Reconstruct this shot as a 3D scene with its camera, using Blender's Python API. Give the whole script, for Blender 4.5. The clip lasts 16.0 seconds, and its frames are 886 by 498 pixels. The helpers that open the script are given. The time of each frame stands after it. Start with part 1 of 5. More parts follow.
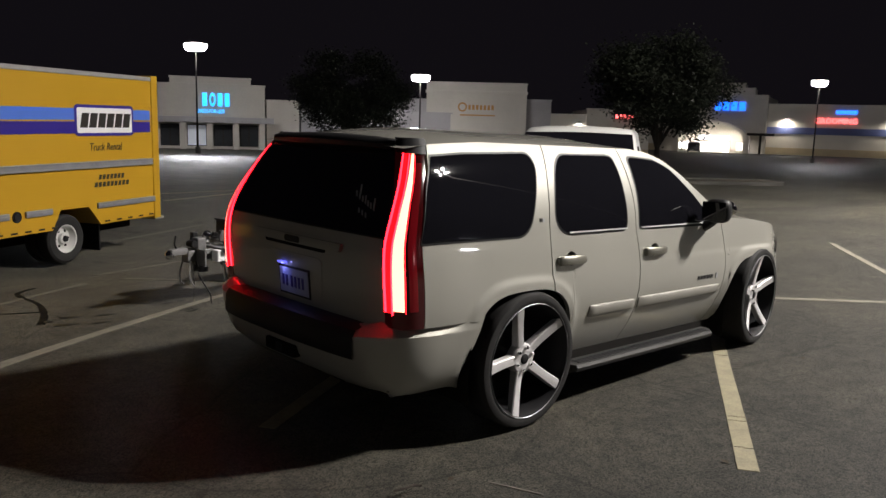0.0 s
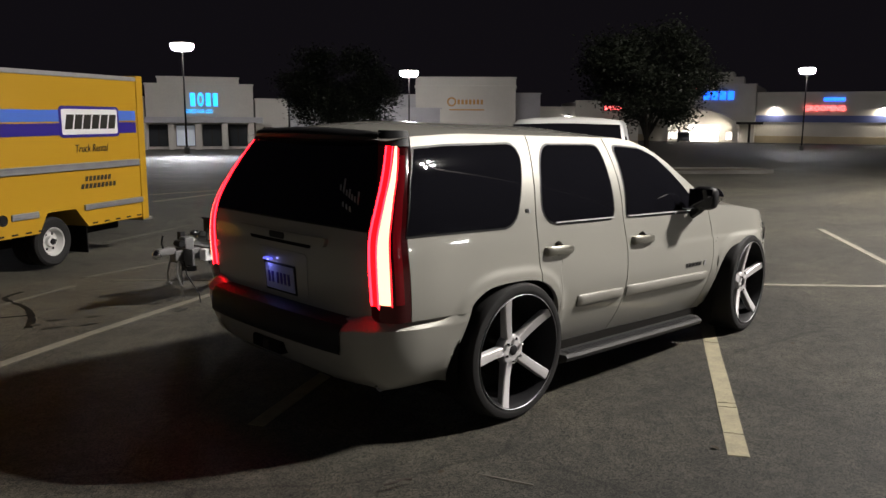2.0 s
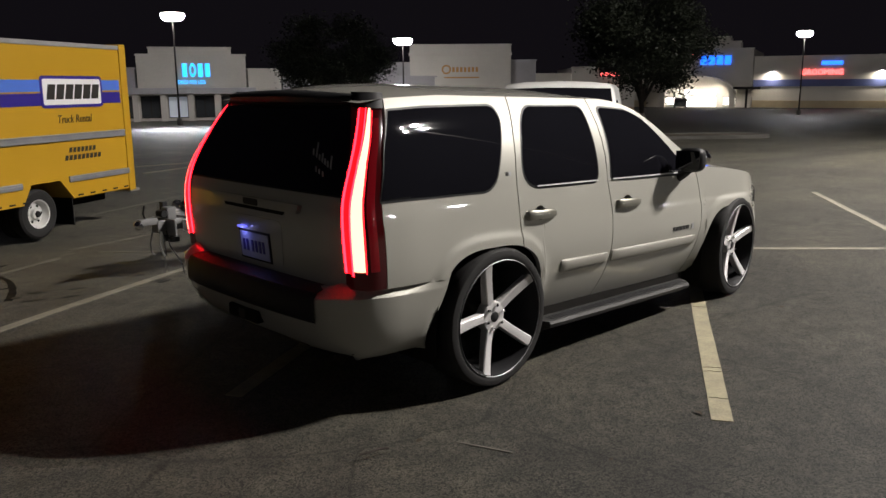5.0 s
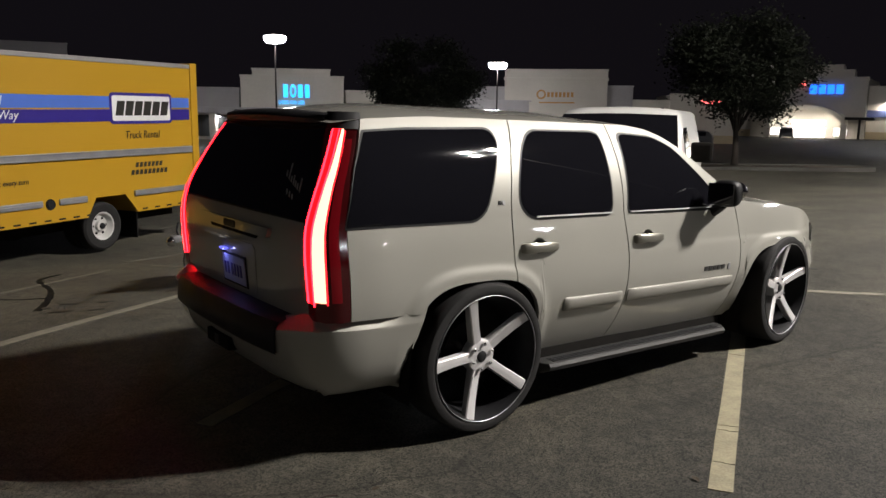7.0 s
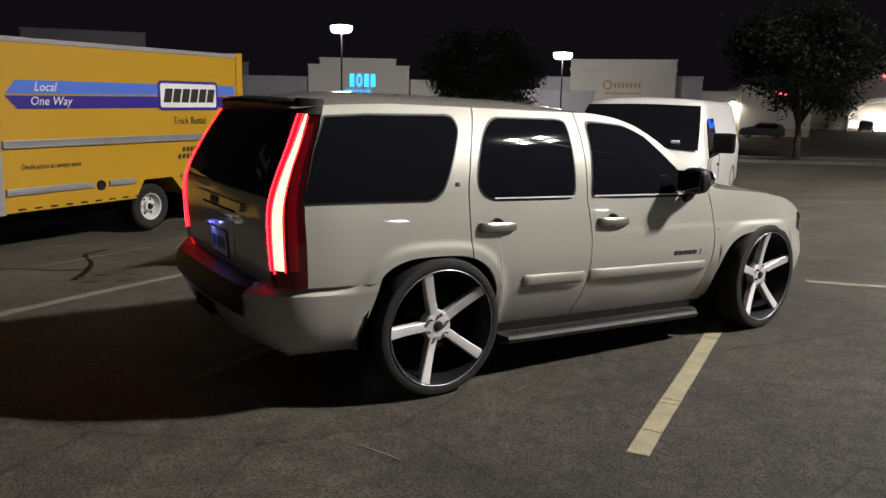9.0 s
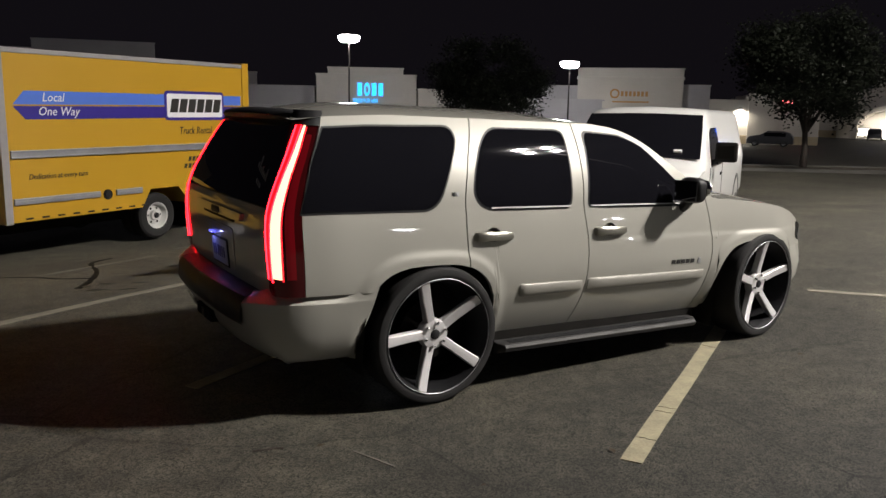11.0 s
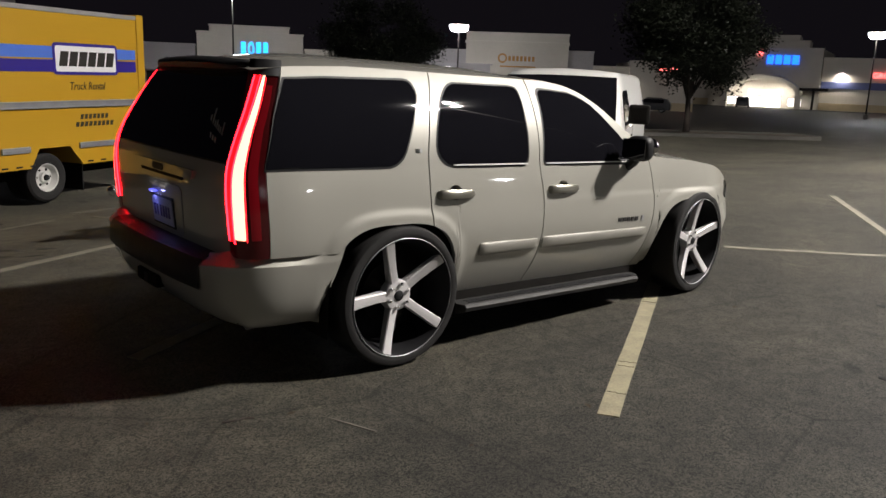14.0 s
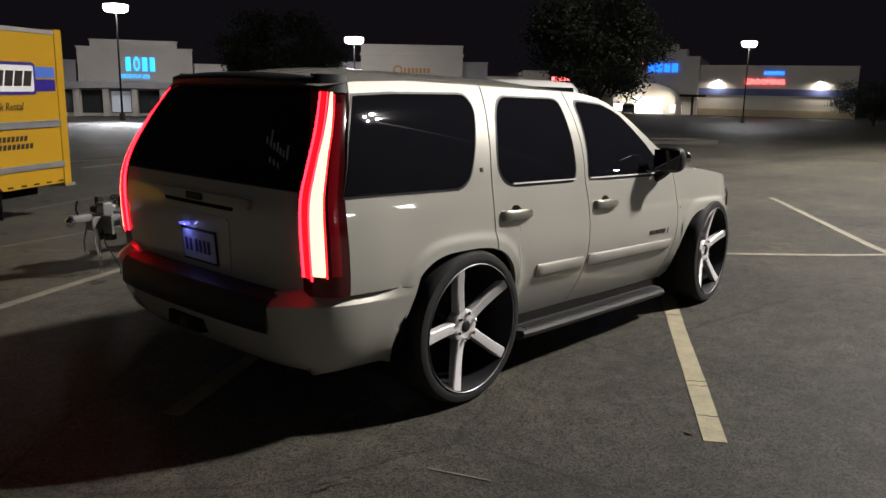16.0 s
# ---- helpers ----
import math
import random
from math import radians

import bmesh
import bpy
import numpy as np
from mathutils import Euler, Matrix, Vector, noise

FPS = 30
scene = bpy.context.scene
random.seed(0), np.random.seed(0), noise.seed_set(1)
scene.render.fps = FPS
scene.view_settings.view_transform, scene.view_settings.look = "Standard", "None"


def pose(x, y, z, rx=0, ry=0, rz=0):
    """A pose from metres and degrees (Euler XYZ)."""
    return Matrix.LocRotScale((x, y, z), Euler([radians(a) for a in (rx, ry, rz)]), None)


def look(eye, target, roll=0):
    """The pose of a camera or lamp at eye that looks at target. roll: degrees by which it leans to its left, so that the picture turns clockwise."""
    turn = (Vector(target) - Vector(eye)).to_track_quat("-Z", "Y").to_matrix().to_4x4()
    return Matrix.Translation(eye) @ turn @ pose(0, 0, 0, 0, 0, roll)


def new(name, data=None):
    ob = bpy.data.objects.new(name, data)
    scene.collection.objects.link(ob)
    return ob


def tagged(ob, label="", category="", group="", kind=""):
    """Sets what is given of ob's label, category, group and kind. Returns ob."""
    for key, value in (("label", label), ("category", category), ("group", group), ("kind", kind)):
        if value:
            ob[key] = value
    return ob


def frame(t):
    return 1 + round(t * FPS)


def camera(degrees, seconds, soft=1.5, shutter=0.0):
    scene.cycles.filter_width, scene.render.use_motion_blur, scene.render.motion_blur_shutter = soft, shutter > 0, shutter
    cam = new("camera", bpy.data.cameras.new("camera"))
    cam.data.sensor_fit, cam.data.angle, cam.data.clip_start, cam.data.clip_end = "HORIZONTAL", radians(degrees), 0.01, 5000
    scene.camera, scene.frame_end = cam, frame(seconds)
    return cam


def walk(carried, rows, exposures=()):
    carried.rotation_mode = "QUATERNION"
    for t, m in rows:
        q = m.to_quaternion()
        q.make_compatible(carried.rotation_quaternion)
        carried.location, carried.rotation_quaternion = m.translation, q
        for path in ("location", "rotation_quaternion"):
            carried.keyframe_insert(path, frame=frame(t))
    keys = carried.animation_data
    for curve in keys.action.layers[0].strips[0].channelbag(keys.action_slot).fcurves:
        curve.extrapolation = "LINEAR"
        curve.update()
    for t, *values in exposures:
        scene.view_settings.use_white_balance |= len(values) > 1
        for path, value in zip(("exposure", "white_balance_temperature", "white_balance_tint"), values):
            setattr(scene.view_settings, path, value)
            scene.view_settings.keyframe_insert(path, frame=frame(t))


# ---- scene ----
cam = camera(58.2, 16.0)
PATH = [
    (0, (-3.635, -4.065, 1.83), (-2.278, -2.631, 1.514), 1.5),
    (0.5, (-3.638, -4.077, 1.826), (-2.283, -2.639, 1.512), 1.5),
    (1, (-3.625, -4.083, 1.82), (-2.267, -2.649, 1.506), 1.3),
    (1.5, (-3.612, -4.084, 1.817), (-2.244, -2.66, 1.498), 1.0),
    (2, (-3.593, -4.079, 1.81), (-2.224, -2.659, 1.483), 0.3),
    (2.5, (-3.59, -4.077, 1.803), (-2.216, -2.662, 1.47), -0.1),
    (3, (-3.592, -4.079, 1.799), (-2.216, -2.666, 1.465), -0.2),
    (3.5, (-3.588, -4.069, 1.778), (-2.196, -2.675, 1.43), 0.3),
    (4, (-3.596, -4.069, 1.759), (-2.191, -2.696, 1.382), 0.6),
    (4.2, (-3.605, -4.073, 1.758), (-2.202, -2.701, 1.372), 0.7),
    (6.3, (-2.915, -4.095, 1.785), (-1.647, -2.597, 1.396), -1.5),
    (6.5, (-2.859, -4.122, 1.762), (-1.6, -2.613, 1.391), -0.3),
    (7, (-2.763, -4.24, 1.753), (-1.569, -2.672, 1.407), 0.7),
    (7.5, (-2.729, -4.424, 1.754), (-1.557, -2.838, 1.42), -0.8),
    (8, (-2.707, -4.618, 1.735), (-1.577, -3.015, 1.345), 1.5),
    (8.5, (-2.567, -4.81, 1.763), (-1.493, -3.167, 1.38), 0.7),
    (8.7, (-2.482, -4.861, 1.751), (-1.423, -3.206, 1.373), 1.0),
    (11, (-2.439, -4.982, 1.767), (-1.401, -3.309, 1.415), 1.0),
    (11.5, (-2.442, -4.947, 1.756), (-1.362, -3.301, 1.404), 1.0),
    (12, (-2.492, -4.866, 1.75), (-1.355, -3.261, 1.391), 1.4),
    (12.5, (-2.575, -4.759, 1.737), (-1.38, -3.203, 1.351), 1.7),
    (13, (-2.642, -4.708, 1.728), (-1.417, -3.179, 1.328), 2.1),
    (13.5, (-2.706, -4.659, 1.716), (-1.456, -3.15, 1.316), 2.3),
    (14, (-2.742, -4.615, 1.697), (-1.482, -3.124, 1.265), 2.0),
    (14.5, (-2.757, -4.457, 1.695), (-1.492, -2.971, 1.257), 1.8),
    (15, (-2.813, -4.202, 1.704), (-1.498, -2.751, 1.296), 0.7),
    (15.5, (-2.974, -3.946, 1.696), (-1.59, -2.551, 1.321), 2.0),
    (16, (-3.208, -3.699, 1.681), (-1.754, -2.385, 1.284), 1.0),
]
walk(cam, [(t, look(eye, target, roll)) for t, eye, target, roll in PATH])

# ---- light ----
world = bpy.data.worlds.new("night")
world.use_nodes = True
scene.world = world
world.node_tree.nodes["Background"].inputs[0].default_value = (0.55, 0.46, 0.62, 1)
world.node_tree.nodes["Background"].inputs[1].default_value = 0.009


def area_lamp(name, eye, target, watts, size, colour=(1, 0.935, 0.88), spread=170):
    data = bpy.data.lights.new(name, "AREA")
    data.shape, data.size, data.energy, data.color, data.spread = "DISK", size, watts, colour, radians(spread)
    ob = new(name, data)
    ob.matrix_world = look(eye, target)
    return ob


# pole beside the parked cars: four heads light the whole scene
KEY = Vector((13.6, -9.2, 14.3))
KEY_WATTS = 3600
HEAD_SPOTS = [(-0.75, 0.0), (0.75, 0.0), (0.0, -0.75), (0.0, 0.75)]
for hx, hy in HEAD_SPOTS:
    area_lamp("pole_lamp", KEY + Vector((hx, hy, -0.1)), KEY + Vector((hx * 6, hy * 6, -8)), KEY_WATTS, 0.26)
# unseen second pole, added to brighten the asphalt right of the cars
FILL_POLE = Vector((18.0, -1.5, 9.9))
for hx, hy in HEAD_SPOTS:
    area_lamp("pole_lamp", FILL_POLE + Vector((hx, hy, -0.1)), FILL_POLE + Vector((hx * 4, hy * 4, -9)), 260, 0.26, spread=122)
# far poles of the car park
FAR_POLES = [(27.2, 58.5, -1.3, 8.9, 4200), (48.5, 54.8, -1.4, 7.6, 3200), (85.2, 31.8, -1.6, 8.8, 15000)]
for (px, py, pz, ph, pw), (ax, ay), spread in zip(FAR_POLES, ((-4.2, -8.2), (-1, -1.5), (-1, -1.5)), (66, 120, 145)):
    area_lamp("pole_lamp", (px, py, pz + ph - 0.45), (px + ax, py + ay, pz), pw, 0.8, (0.96, 0.97, 1.0), spread)


# ---- materials ----
def material(name, colour, rough=0.5, metal=0.0, vary=0.12, scale=6.0, fine=80.0, bump=0.0, coat=0.0, spec=0.5, tint=None):
    """A surface with stains at one scale and grain at another."""
    m = bpy.data.materials.new(name)
    m.use_nodes = True
    nt = m.node_tree
    b = nt.nodes["Principled BSDF"]
    co = nt.nodes.new("ShaderNodeTexCoord")
    big, small = nt.nodes.new("ShaderNodeTexNoise"), nt.nodes.new("ShaderNodeTexNoise")
    for n, s in ((big, scale), (small, fine)):
        n.inputs["Scale"].default_value, n.inputs["Detail"].default_value = s, 4
        nt.links.new(co.outputs["Object"], n.inputs["Vector"])
    mix = nt.nodes.new("ShaderNodeMix")
    mix.data_type = "RGBA"
    add = nt.nodes.new("ShaderNodeMath")
    add.operation, add.inputs[1].default_value = "MULTIPLY_ADD", 0.6
    nt.links.new(big.outputs["Fac"], add.inputs[0])
    scaled = nt.nodes.new("ShaderNodeMath")
    scaled.operation, scaled.inputs[1].default_value = "MULTIPLY", 0.4
    nt.links.new(small.outputs["Fac"], scaled.inputs[0])
    nt.links.new(scaled.outputs[0], add.inputs[2])
    ramp = nt.nodes.new("ShaderNodeMapRange")
    ramp.inputs["From Min"].default_value, ramp.inputs["From Max"].default_value = 0.3, 0.7
    nt.links.new(add.outputs[0], ramp.inputs["Value"])
    nt.links.new(ramp.outputs[0], mix.inputs["Factor"])
    dark = tint or tuple(c * (1 - vary) for c in colour)
    mix.inputs["A"].default_value = (*dark, 1)
    mix.inputs["B"].default_value = (*(min(1, c * (1 + vary)) for c in colour), 1)
    nt.links.new(mix.outputs["Result"], b.inputs["Base Color"])
    rr = nt.nodes.new("ShaderNodeMapRange")
    rr.inputs["To Min"].default_value, rr.inputs["To Max"].default_value = max(0.02, rough * 0.8), min(1, rough * 1.2)
    nt.links.new(big.outputs["Fac"], rr.inputs["Value"])
    nt.links.new(rr.outputs[0], b.inputs["Roughness"])
    b.inputs["Metallic"].default_value, b.inputs["Coat Weight"].default_value = metal, coat
    b.inputs["Coat Roughness"].default_value, b.inputs["Specular IOR Level"].default_value = 0.03, spec
    if bump:
        bp = nt.nodes.new("ShaderNodeBump")
        bp.inputs["Strength"].default_value, bp.inputs["Distance"].default_value = bump, 0.01
        nt.links.new(small.outputs["Fac"], bp.inputs["Height"])
        nt.links.new(bp.outputs[0], b.inputs["Normal"])
    return m


def glowing(name, colour, power, rough=0.3):
    m = material(name, colour, rough, vary=0.03)
    b = m.node_tree.nodes["Principled BSDF"]
    b.inputs["Emission Color"].default_value, b.inputs["Emission Strength"].default_value = (*colour, 1), power
    return m


def asphalt_material():
    m = bpy.data.materials.new("asphalt")
    m.use_nodes = True
    nt = m.node_tree
    b = nt.nodes["Principled BSDF"]
    co = nt.nodes.new("ShaderNodeTexCoord")

    def noise_node(scale, detail=5, kind="ShaderNodeTexNoise"):
        n = nt.nodes.new(kind)
        n.inputs["Scale"].default_value = scale
        if "Detail" in n.inputs:
            n.inputs["Detail"].default_value = detail
        nt.links.new(co.outputs["Object"], n.inputs["Vector"])
        return n

    def ramp_of(source, stops):
        r = nt.nodes.new("ShaderNodeValToRGB")
        while len(r.color_ramp.elements) < len(stops):
            r.color_ramp.elements.new(0.5)
        for e, (p, c) in zip(r.color_ramp.elements, stops):
            e.position, e.color = p, (*c, 1)
        nt.links.new(source, r.inputs[0])
        return r.outputs[0]

    def times(a, c):
        n = nt.nodes.new("ShaderNodeMix")
        n.data_type, n.blend_type = "RGBA", "MULTIPLY"
        n.inputs["Factor"].default_value = 1
        nt.links.new(a, n.inputs["A"])
        nt.links.new(c, n.inputs["B"])
        return n.outputs["Result"]

    stones = noise_node(130, 6)
    stones.inputs["Roughness"].default_value = 0.68
    chips = noise_node(115, kind="ShaderNodeTexVoronoi")
    split = nt.nodes.new("ShaderNodeSeparateColor")
    nt.links.new(chips.outputs["Color"], split.inputs[0])
    grains = ramp_of(split.outputs[0], [(0.0, (0.3, 0.3, 0.3)), (0.4, (0.66, 0.66, 0.65)), (0.7, (1.25, 1.23, 1.18)), (0.86, (2.3, 2.25, 2.1)), (0.96, (5.2, 5.0, 4.6))])
    mottle = ramp_of(noise_node(9, 6).outputs["Fac"], [(0.3, (0.72, 0.73, 0.74)), (0.68, (1.22, 1.2, 1.16))])
    base = ramp_of(stones.outputs["Fac"], [(0.35, (0.0082, 0.0081, 0.0073)), (0.5, (0.015, 0.0148, 0.0132)), (0.65, (0.0272, 0.0266, 0.0242))])
    patches = ramp_of(noise_node(0.55, 6).outputs["Fac"], [(0.3, (0.6, 0.6, 0.6)), (0.5, (0.92, 0.92, 0.9)), (0.72, (1.35, 1.3, 1.22))])
    wear = ramp_of(noise_node(3.1, 5).outputs["Fac"], [(0.3, (0.78, 0.78, 0.78)), (0.62, (1.1, 1.1, 1.08))])
    drops = ramp_of(noise_node(1.7, 2).outputs["Fac"], [(0.26, (0.35, 0.35, 0.35)), (0.31, (1, 1, 1))])
    warp = nt.nodes.new("ShaderNodeMix")
    warp.data_type, warp.blend_type = "RGBA", "LINEAR_LIGHT"
    warp.inputs["Factor"].default_value = 0.12
    nt.links.new(co.outputs["Object"], warp.inputs["A"])
    nt.links.new(noise_node(1.4, 4).outputs["Color"], warp.inputs["B"])
    crack = nt.nodes.new("ShaderNodeTexVoronoi")
    crack.feature, crack.inputs["Scale"].default_value = "DISTANCE_TO_EDGE", 0.42
    nt.links.new(warp.outputs["Result"], crack.inputs["Vector"])
    lines = ramp_of(crack.outputs["Distance"], [(0.0, (0.45, 0.45, 0.45)), (0.006, (1, 1, 1))])
    colour = times(times(times(times(times(times(base, grains), mottle), patches), wear), drops), lines)
    nt.links.new(colour, b.inputs["Base Color"])
    b.inputs["Roughness"].default_value = 0.66
    b.inputs["Specular IOR Level"].default_value = 0.3
    b.inputs["Diffuse Roughness"].default_value = 1.0
    bp = nt.nodes.new("ShaderNodeBump")
    bp.inputs["Strength"].default_value, bp.inputs["Distance"].default_value = 0.45, 0.005
    nt.links.new(split.outputs[0], bp.inputs["Height"])
    nt.links.new(bp.outputs[0], b.inputs["Normal"])
    return m


ASPHALT = asphalt_material()
LINE = material("worn_line_paint", (0.27, 0.24, 0.155), 0.75, vary=0.2, scale=9, fine=70, bump=0.3, tint=(0.15, 0.135, 0.09))
BOARD_GREY = material("grey_step_plastic", (0.024, 0.0235, 0.023), 0.6, 0.0, vary=0.2, scale=5, fine=120, spec=0.25)
LINE_MID = material("half_worn_line_paint", (0.2, 0.185, 0.14), 0.75, vary=0.2, scale=7, fine=65, bump=0.3, tint=(0.09, 0.083, 0.067))
LINE_FAINT = material("faint_line_paint", (0.12, 0.112, 0.09), 0.8, vary=0.35, scale=5, fine=60, bump=0.3, tint=(0.045, 0.042, 0.036))
PAINT = material("pewter_car_paint", (0.335, 0.328, 0.29), 0.5, 0.25, vary=0.03, scale=2, fine=400, coat=1.0)
TRIM_PAINT = material("pewter_moulding_paint", (0.27, 0.262, 0.232), 0.5, 0.15, vary=0.04, scale=3, fine=300, coat=0.5)
BLACK = material("black_plastic", (0.013, 0.013, 0.014), 0.5, vary=0.2, scale=8, fine=150, bump=0.05, spec=0.25)
# dirt and the shade under and inside things, in one near-black colour
UNDER = material("dirty_shaded_underbody", (0.012, 0.011, 0.01), 0.9, vary=0.3, spec=0.08)
GLASS = material("tinted_glass", (0.006, 0.006, 0.008), 0.02, vary=0.1)
RUBBER = material("tyre_rubber", (0.018, 0.0175, 0.0175), 0.7, vary=0.25, scale=14, fine=220, bump=0.12, spec=0.25)
SILVER = material("machined_aluminium", (0.58, 0.57, 0.57), 0.55, 0.5, vary=0.06, scale=4, fine=260)
CHROME = material("chrome", (0.85, 0.85, 0.86), 0.1, 1.0, vary=0.03)
RIM_BLACK = material("black_rim", (0.008, 0.008, 0.009), 0.6, vary=0.2, spec=0.12)
RED_LENS = glowing("dark_red_lens", (0.022, 0.0012, 0.0015), 0.3, 0.1)
RED_GLOW = glowing("lit_red_lens", (1.0, 0.006, 0.012), 20.0)
RED_SOFT = glowing("softly_lit_red_lens", (0.9, 0.003, 0.006), 3.2)
RED_DIM = glowing("dimly_lit_red_lens", (1.0, 0.015, 0.025), 3.0)
RED_DEEP = glowing("deep_red_lens", (0.09, 0.002, 0.004), 0.3, 0.12)
HANDLE = material("satin_handle_metal", (0.3, 0.292, 0.25), 0.3, 0.8, vary=0.05, coat=0.4)
BAR_GLOW = glowing("led_light_tube", (1.0, 0.42, 0.26), 3.1)
PLATE_GLOW = glowing("blue_plate_lamp", (0.16, 0.17, 1.0), 1.3)
YELLOW = material("truck_yellow_paint", (0.47, 0.265, 0.014), 0.42, vary=0.06, scale=1.3, fine=60, coat=0.25)
GREY_METAL = material("galvanised_rail", (0.33, 0.33, 0.34), 0.45, 0.6, vary=0.15, scale=5, fine=90)
TRAILER_GREY = material("dull_trailer_steel", (0.17, 0.17, 0.17), 0.5, 0.3, vary=0.3, scale=7, fine=70)
ROOF_GREY = material("grey_roof_cap", (0.28, 0.27, 0.27), 0.6, 0.2, vary=0.15)
BLUE_LIGHT = material("mid_blue_decal", (0.075, 0.17, 0.6), 0.4, vary=0.05)
BLUE_DARK = material("dark_blue_decal", (0.03, 0.018, 0.22), 0.4, vary=0.06)
WHITE_DECAL = material("white_decal", (0.8, 0.8, 0.8), 0.4, vary=0.03)
BLACK_DECAL = material("black_decal", (0.02, 0.018, 0.015), 0.5, vary=0.1)
WHITE_PAINT = material("white_van_paint", (0.54, 0.54, 0.52), 0.35, vary=0.04, scale=2, fine=100, coat=0.7)
WALL = material("cream_stucco", (0.52, 0.48, 0.42), 0.85, vary=0.1, scale=0.35, fine=9, bump=0.15)
WALL_TAN = material("tan_block_base", (0.42, 0.34, 0.22), 0.85, vary=0.12, scale=0.8, fine=9, bump=0.15)
WALL_GREY = material("grey_stucco", (0.36, 0.34, 0.34), 0.88, vary=0.12, scale=0.3, fine=8, bump=0.15)
BAND_BLUE = material("blue_painted_band", (0.08, 0.1, 0.24), 0.7, vary=0.1, scale=0.6)
SHOPGLASS = material("shop_glass", (0.03, 0.032, 0.036), 0.08, vary=0.1, coat=0.5)
POLE = material("dark_bronze_pole", (0.022, 0.019, 0.018), 0.6, 0.0, vary=0.2, spec=0.1)
BARK = material("tree_bark", (0.045, 0.036, 0.03), 0.95, vary=0.35, scale=5, fine=40, bump=0.6)
LEAF = material("dark_green_leaf", (0.012, 0.016, 0.008), 0.6, vary=0.45, scale=0.7, fine=6)
CONCRETE = material("kerb_concrete", (0.11, 0.105, 0.095), 0.9, vary=0.2, scale=1.5, fine=40, bump=0.3)
SOIL = material("dry_island_soil", (0.12, 0.1, 0.07), 0.95, vary=0.35, scale=1.2, fine=30, bump=0.5)
LAMP_GLOW = glowing("white_lamp_face", (1.0, 0.97, 0.93), 40.0)
FAR_LAMP_GLOW = glowing("far_lamp_face", (0.97, 0.97, 1.0), 160.0)
WEAK_LAMP_GLOW = glowing("weaker_lamp_face", (0.97, 0.97, 1.0), 50.0)
SIGN_CYAN = glowing("cyan_sign_light", (0.02, 0.42, 1.0), 1.9)
SIGN_RED = glowing("red_sign_light", (1.0, 0.12, 0.12), 5.0)
SIGN_BLUE = glowing("blue_sign_light", (0.01, 0.13, 1.0), 3.0)
SIGN_ORANGE = material("unlit_orange_letters", (0.42, 0.21, 0.06), 0.6, vary=0.1)
DIM_GLOW = glowing("dimly_lit_shop_glass", (0.85, 0.9, 1.0), 0.07)
ENTRY_GLOW = glowing("lit_entry_glass", (1.0, 0.95, 0.86), 2.5)


# ---- mesh helpers ----
def part(name, bm, mat, parent=None, label="", smooth=False):
    me = bpy.data.meshes.new(name)
    bm.to_mesh(me)
    bm.free()
    me.materials.append(mat)
    if smooth:
        me.shade_smooth()
        me.set_sharp_from_angle(angle=radians(38))
    ob = new(name, me)
    if parent:
        ob.parent = parent
    if label:
        ob["label"] = label
    return ob


def thing(name, m, label, category, group="", kind=""):
    ob = new(name)
    ob.empty_display_size = 0.2
    ob.matrix_world = m
    return tagged(ob, label, category, group, kind)


def add_box(bm, x0, x1, y0, y1, z0, z1, bevel=0.0, m=None):
    made = bmesh.ops.create_cube(bm, size=1.0, matrix=Matrix.Translation(((x0 + x1) / 2, (y0 + y1) / 2, (z0 + z1) / 2)) @ Matrix.Diagonal((abs(x1 - x0), abs(y1 - y0), abs(z1 - z0), 1)))
    verts = made["verts"]
    if bevel:
        edges = list({e for v in verts for e in v.link_edges})
        cut = bmesh.ops.bevel(bm, geom=edges, offset=bevel, segments=2, affect="EDGES", profile=0.6)
        verts = list({v for f in cut["faces"] for v in f.verts} | {v for v in verts if v.is_valid})
    if m is not None:
        bmesh.ops.transform(bm, matrix=m, verts=verts)
    return bm


def box(x0, x1, y0, y1, z0, z1, bevel=0.0, m=None):
    return add_box(bmesh.new(), x0, x1, y0, y1, z0, z1, bevel, m)


def add_tube(bm, points, radii, sides=8):
    """A bent, tapered rod through the points."""
    rings = []
    for i, p in enumerate(points):
        p = Vector(p)
        a, c = Vector(points[max(0, i - 1)]), Vector(points[min(len(points) - 1, i + 1)])
        d = (c - a).normalized()
        side = d.cross(Vector((0, 0, 1)) if abs(d.z) < 0.9 else Vector((1, 0, 0))).normalized()
        up = side.cross(d)
        r = radii[i] if isinstance(radii, (list, tuple)) else radii
        rings.append([bm.verts.new(p + r * (math.cos(2 * math.pi * k / sides) * side + math.sin(2 * math.pi * k / sides) * up)) for k in range(sides)])
    for a, c in zip(rings, rings[1:]):
        for k in range(sides):
            bm.faces.new((a[k], a[(k + 1) % sides], c[(k + 1) % sides], c[k]))
    bm.faces.new(rings[0][::-1])
    bm.faces.new(rings[-1])
    return bm


def tube(points, radii, sides=8):
    return add_tube(bmesh.new(), points, radii, sides)


def add_grid(bm, rows, close=False):
    grid = [[bm.verts.new(p) for p in row] for row in rows]
    for a, c in zip(grid, grid[1:]):
        for k in range(len(a) - (0 if close else 1)):
            n = (k + 1) % len(a)
            bm.faces.new((a[k], a[n], c[n], c[k]))
    return grid


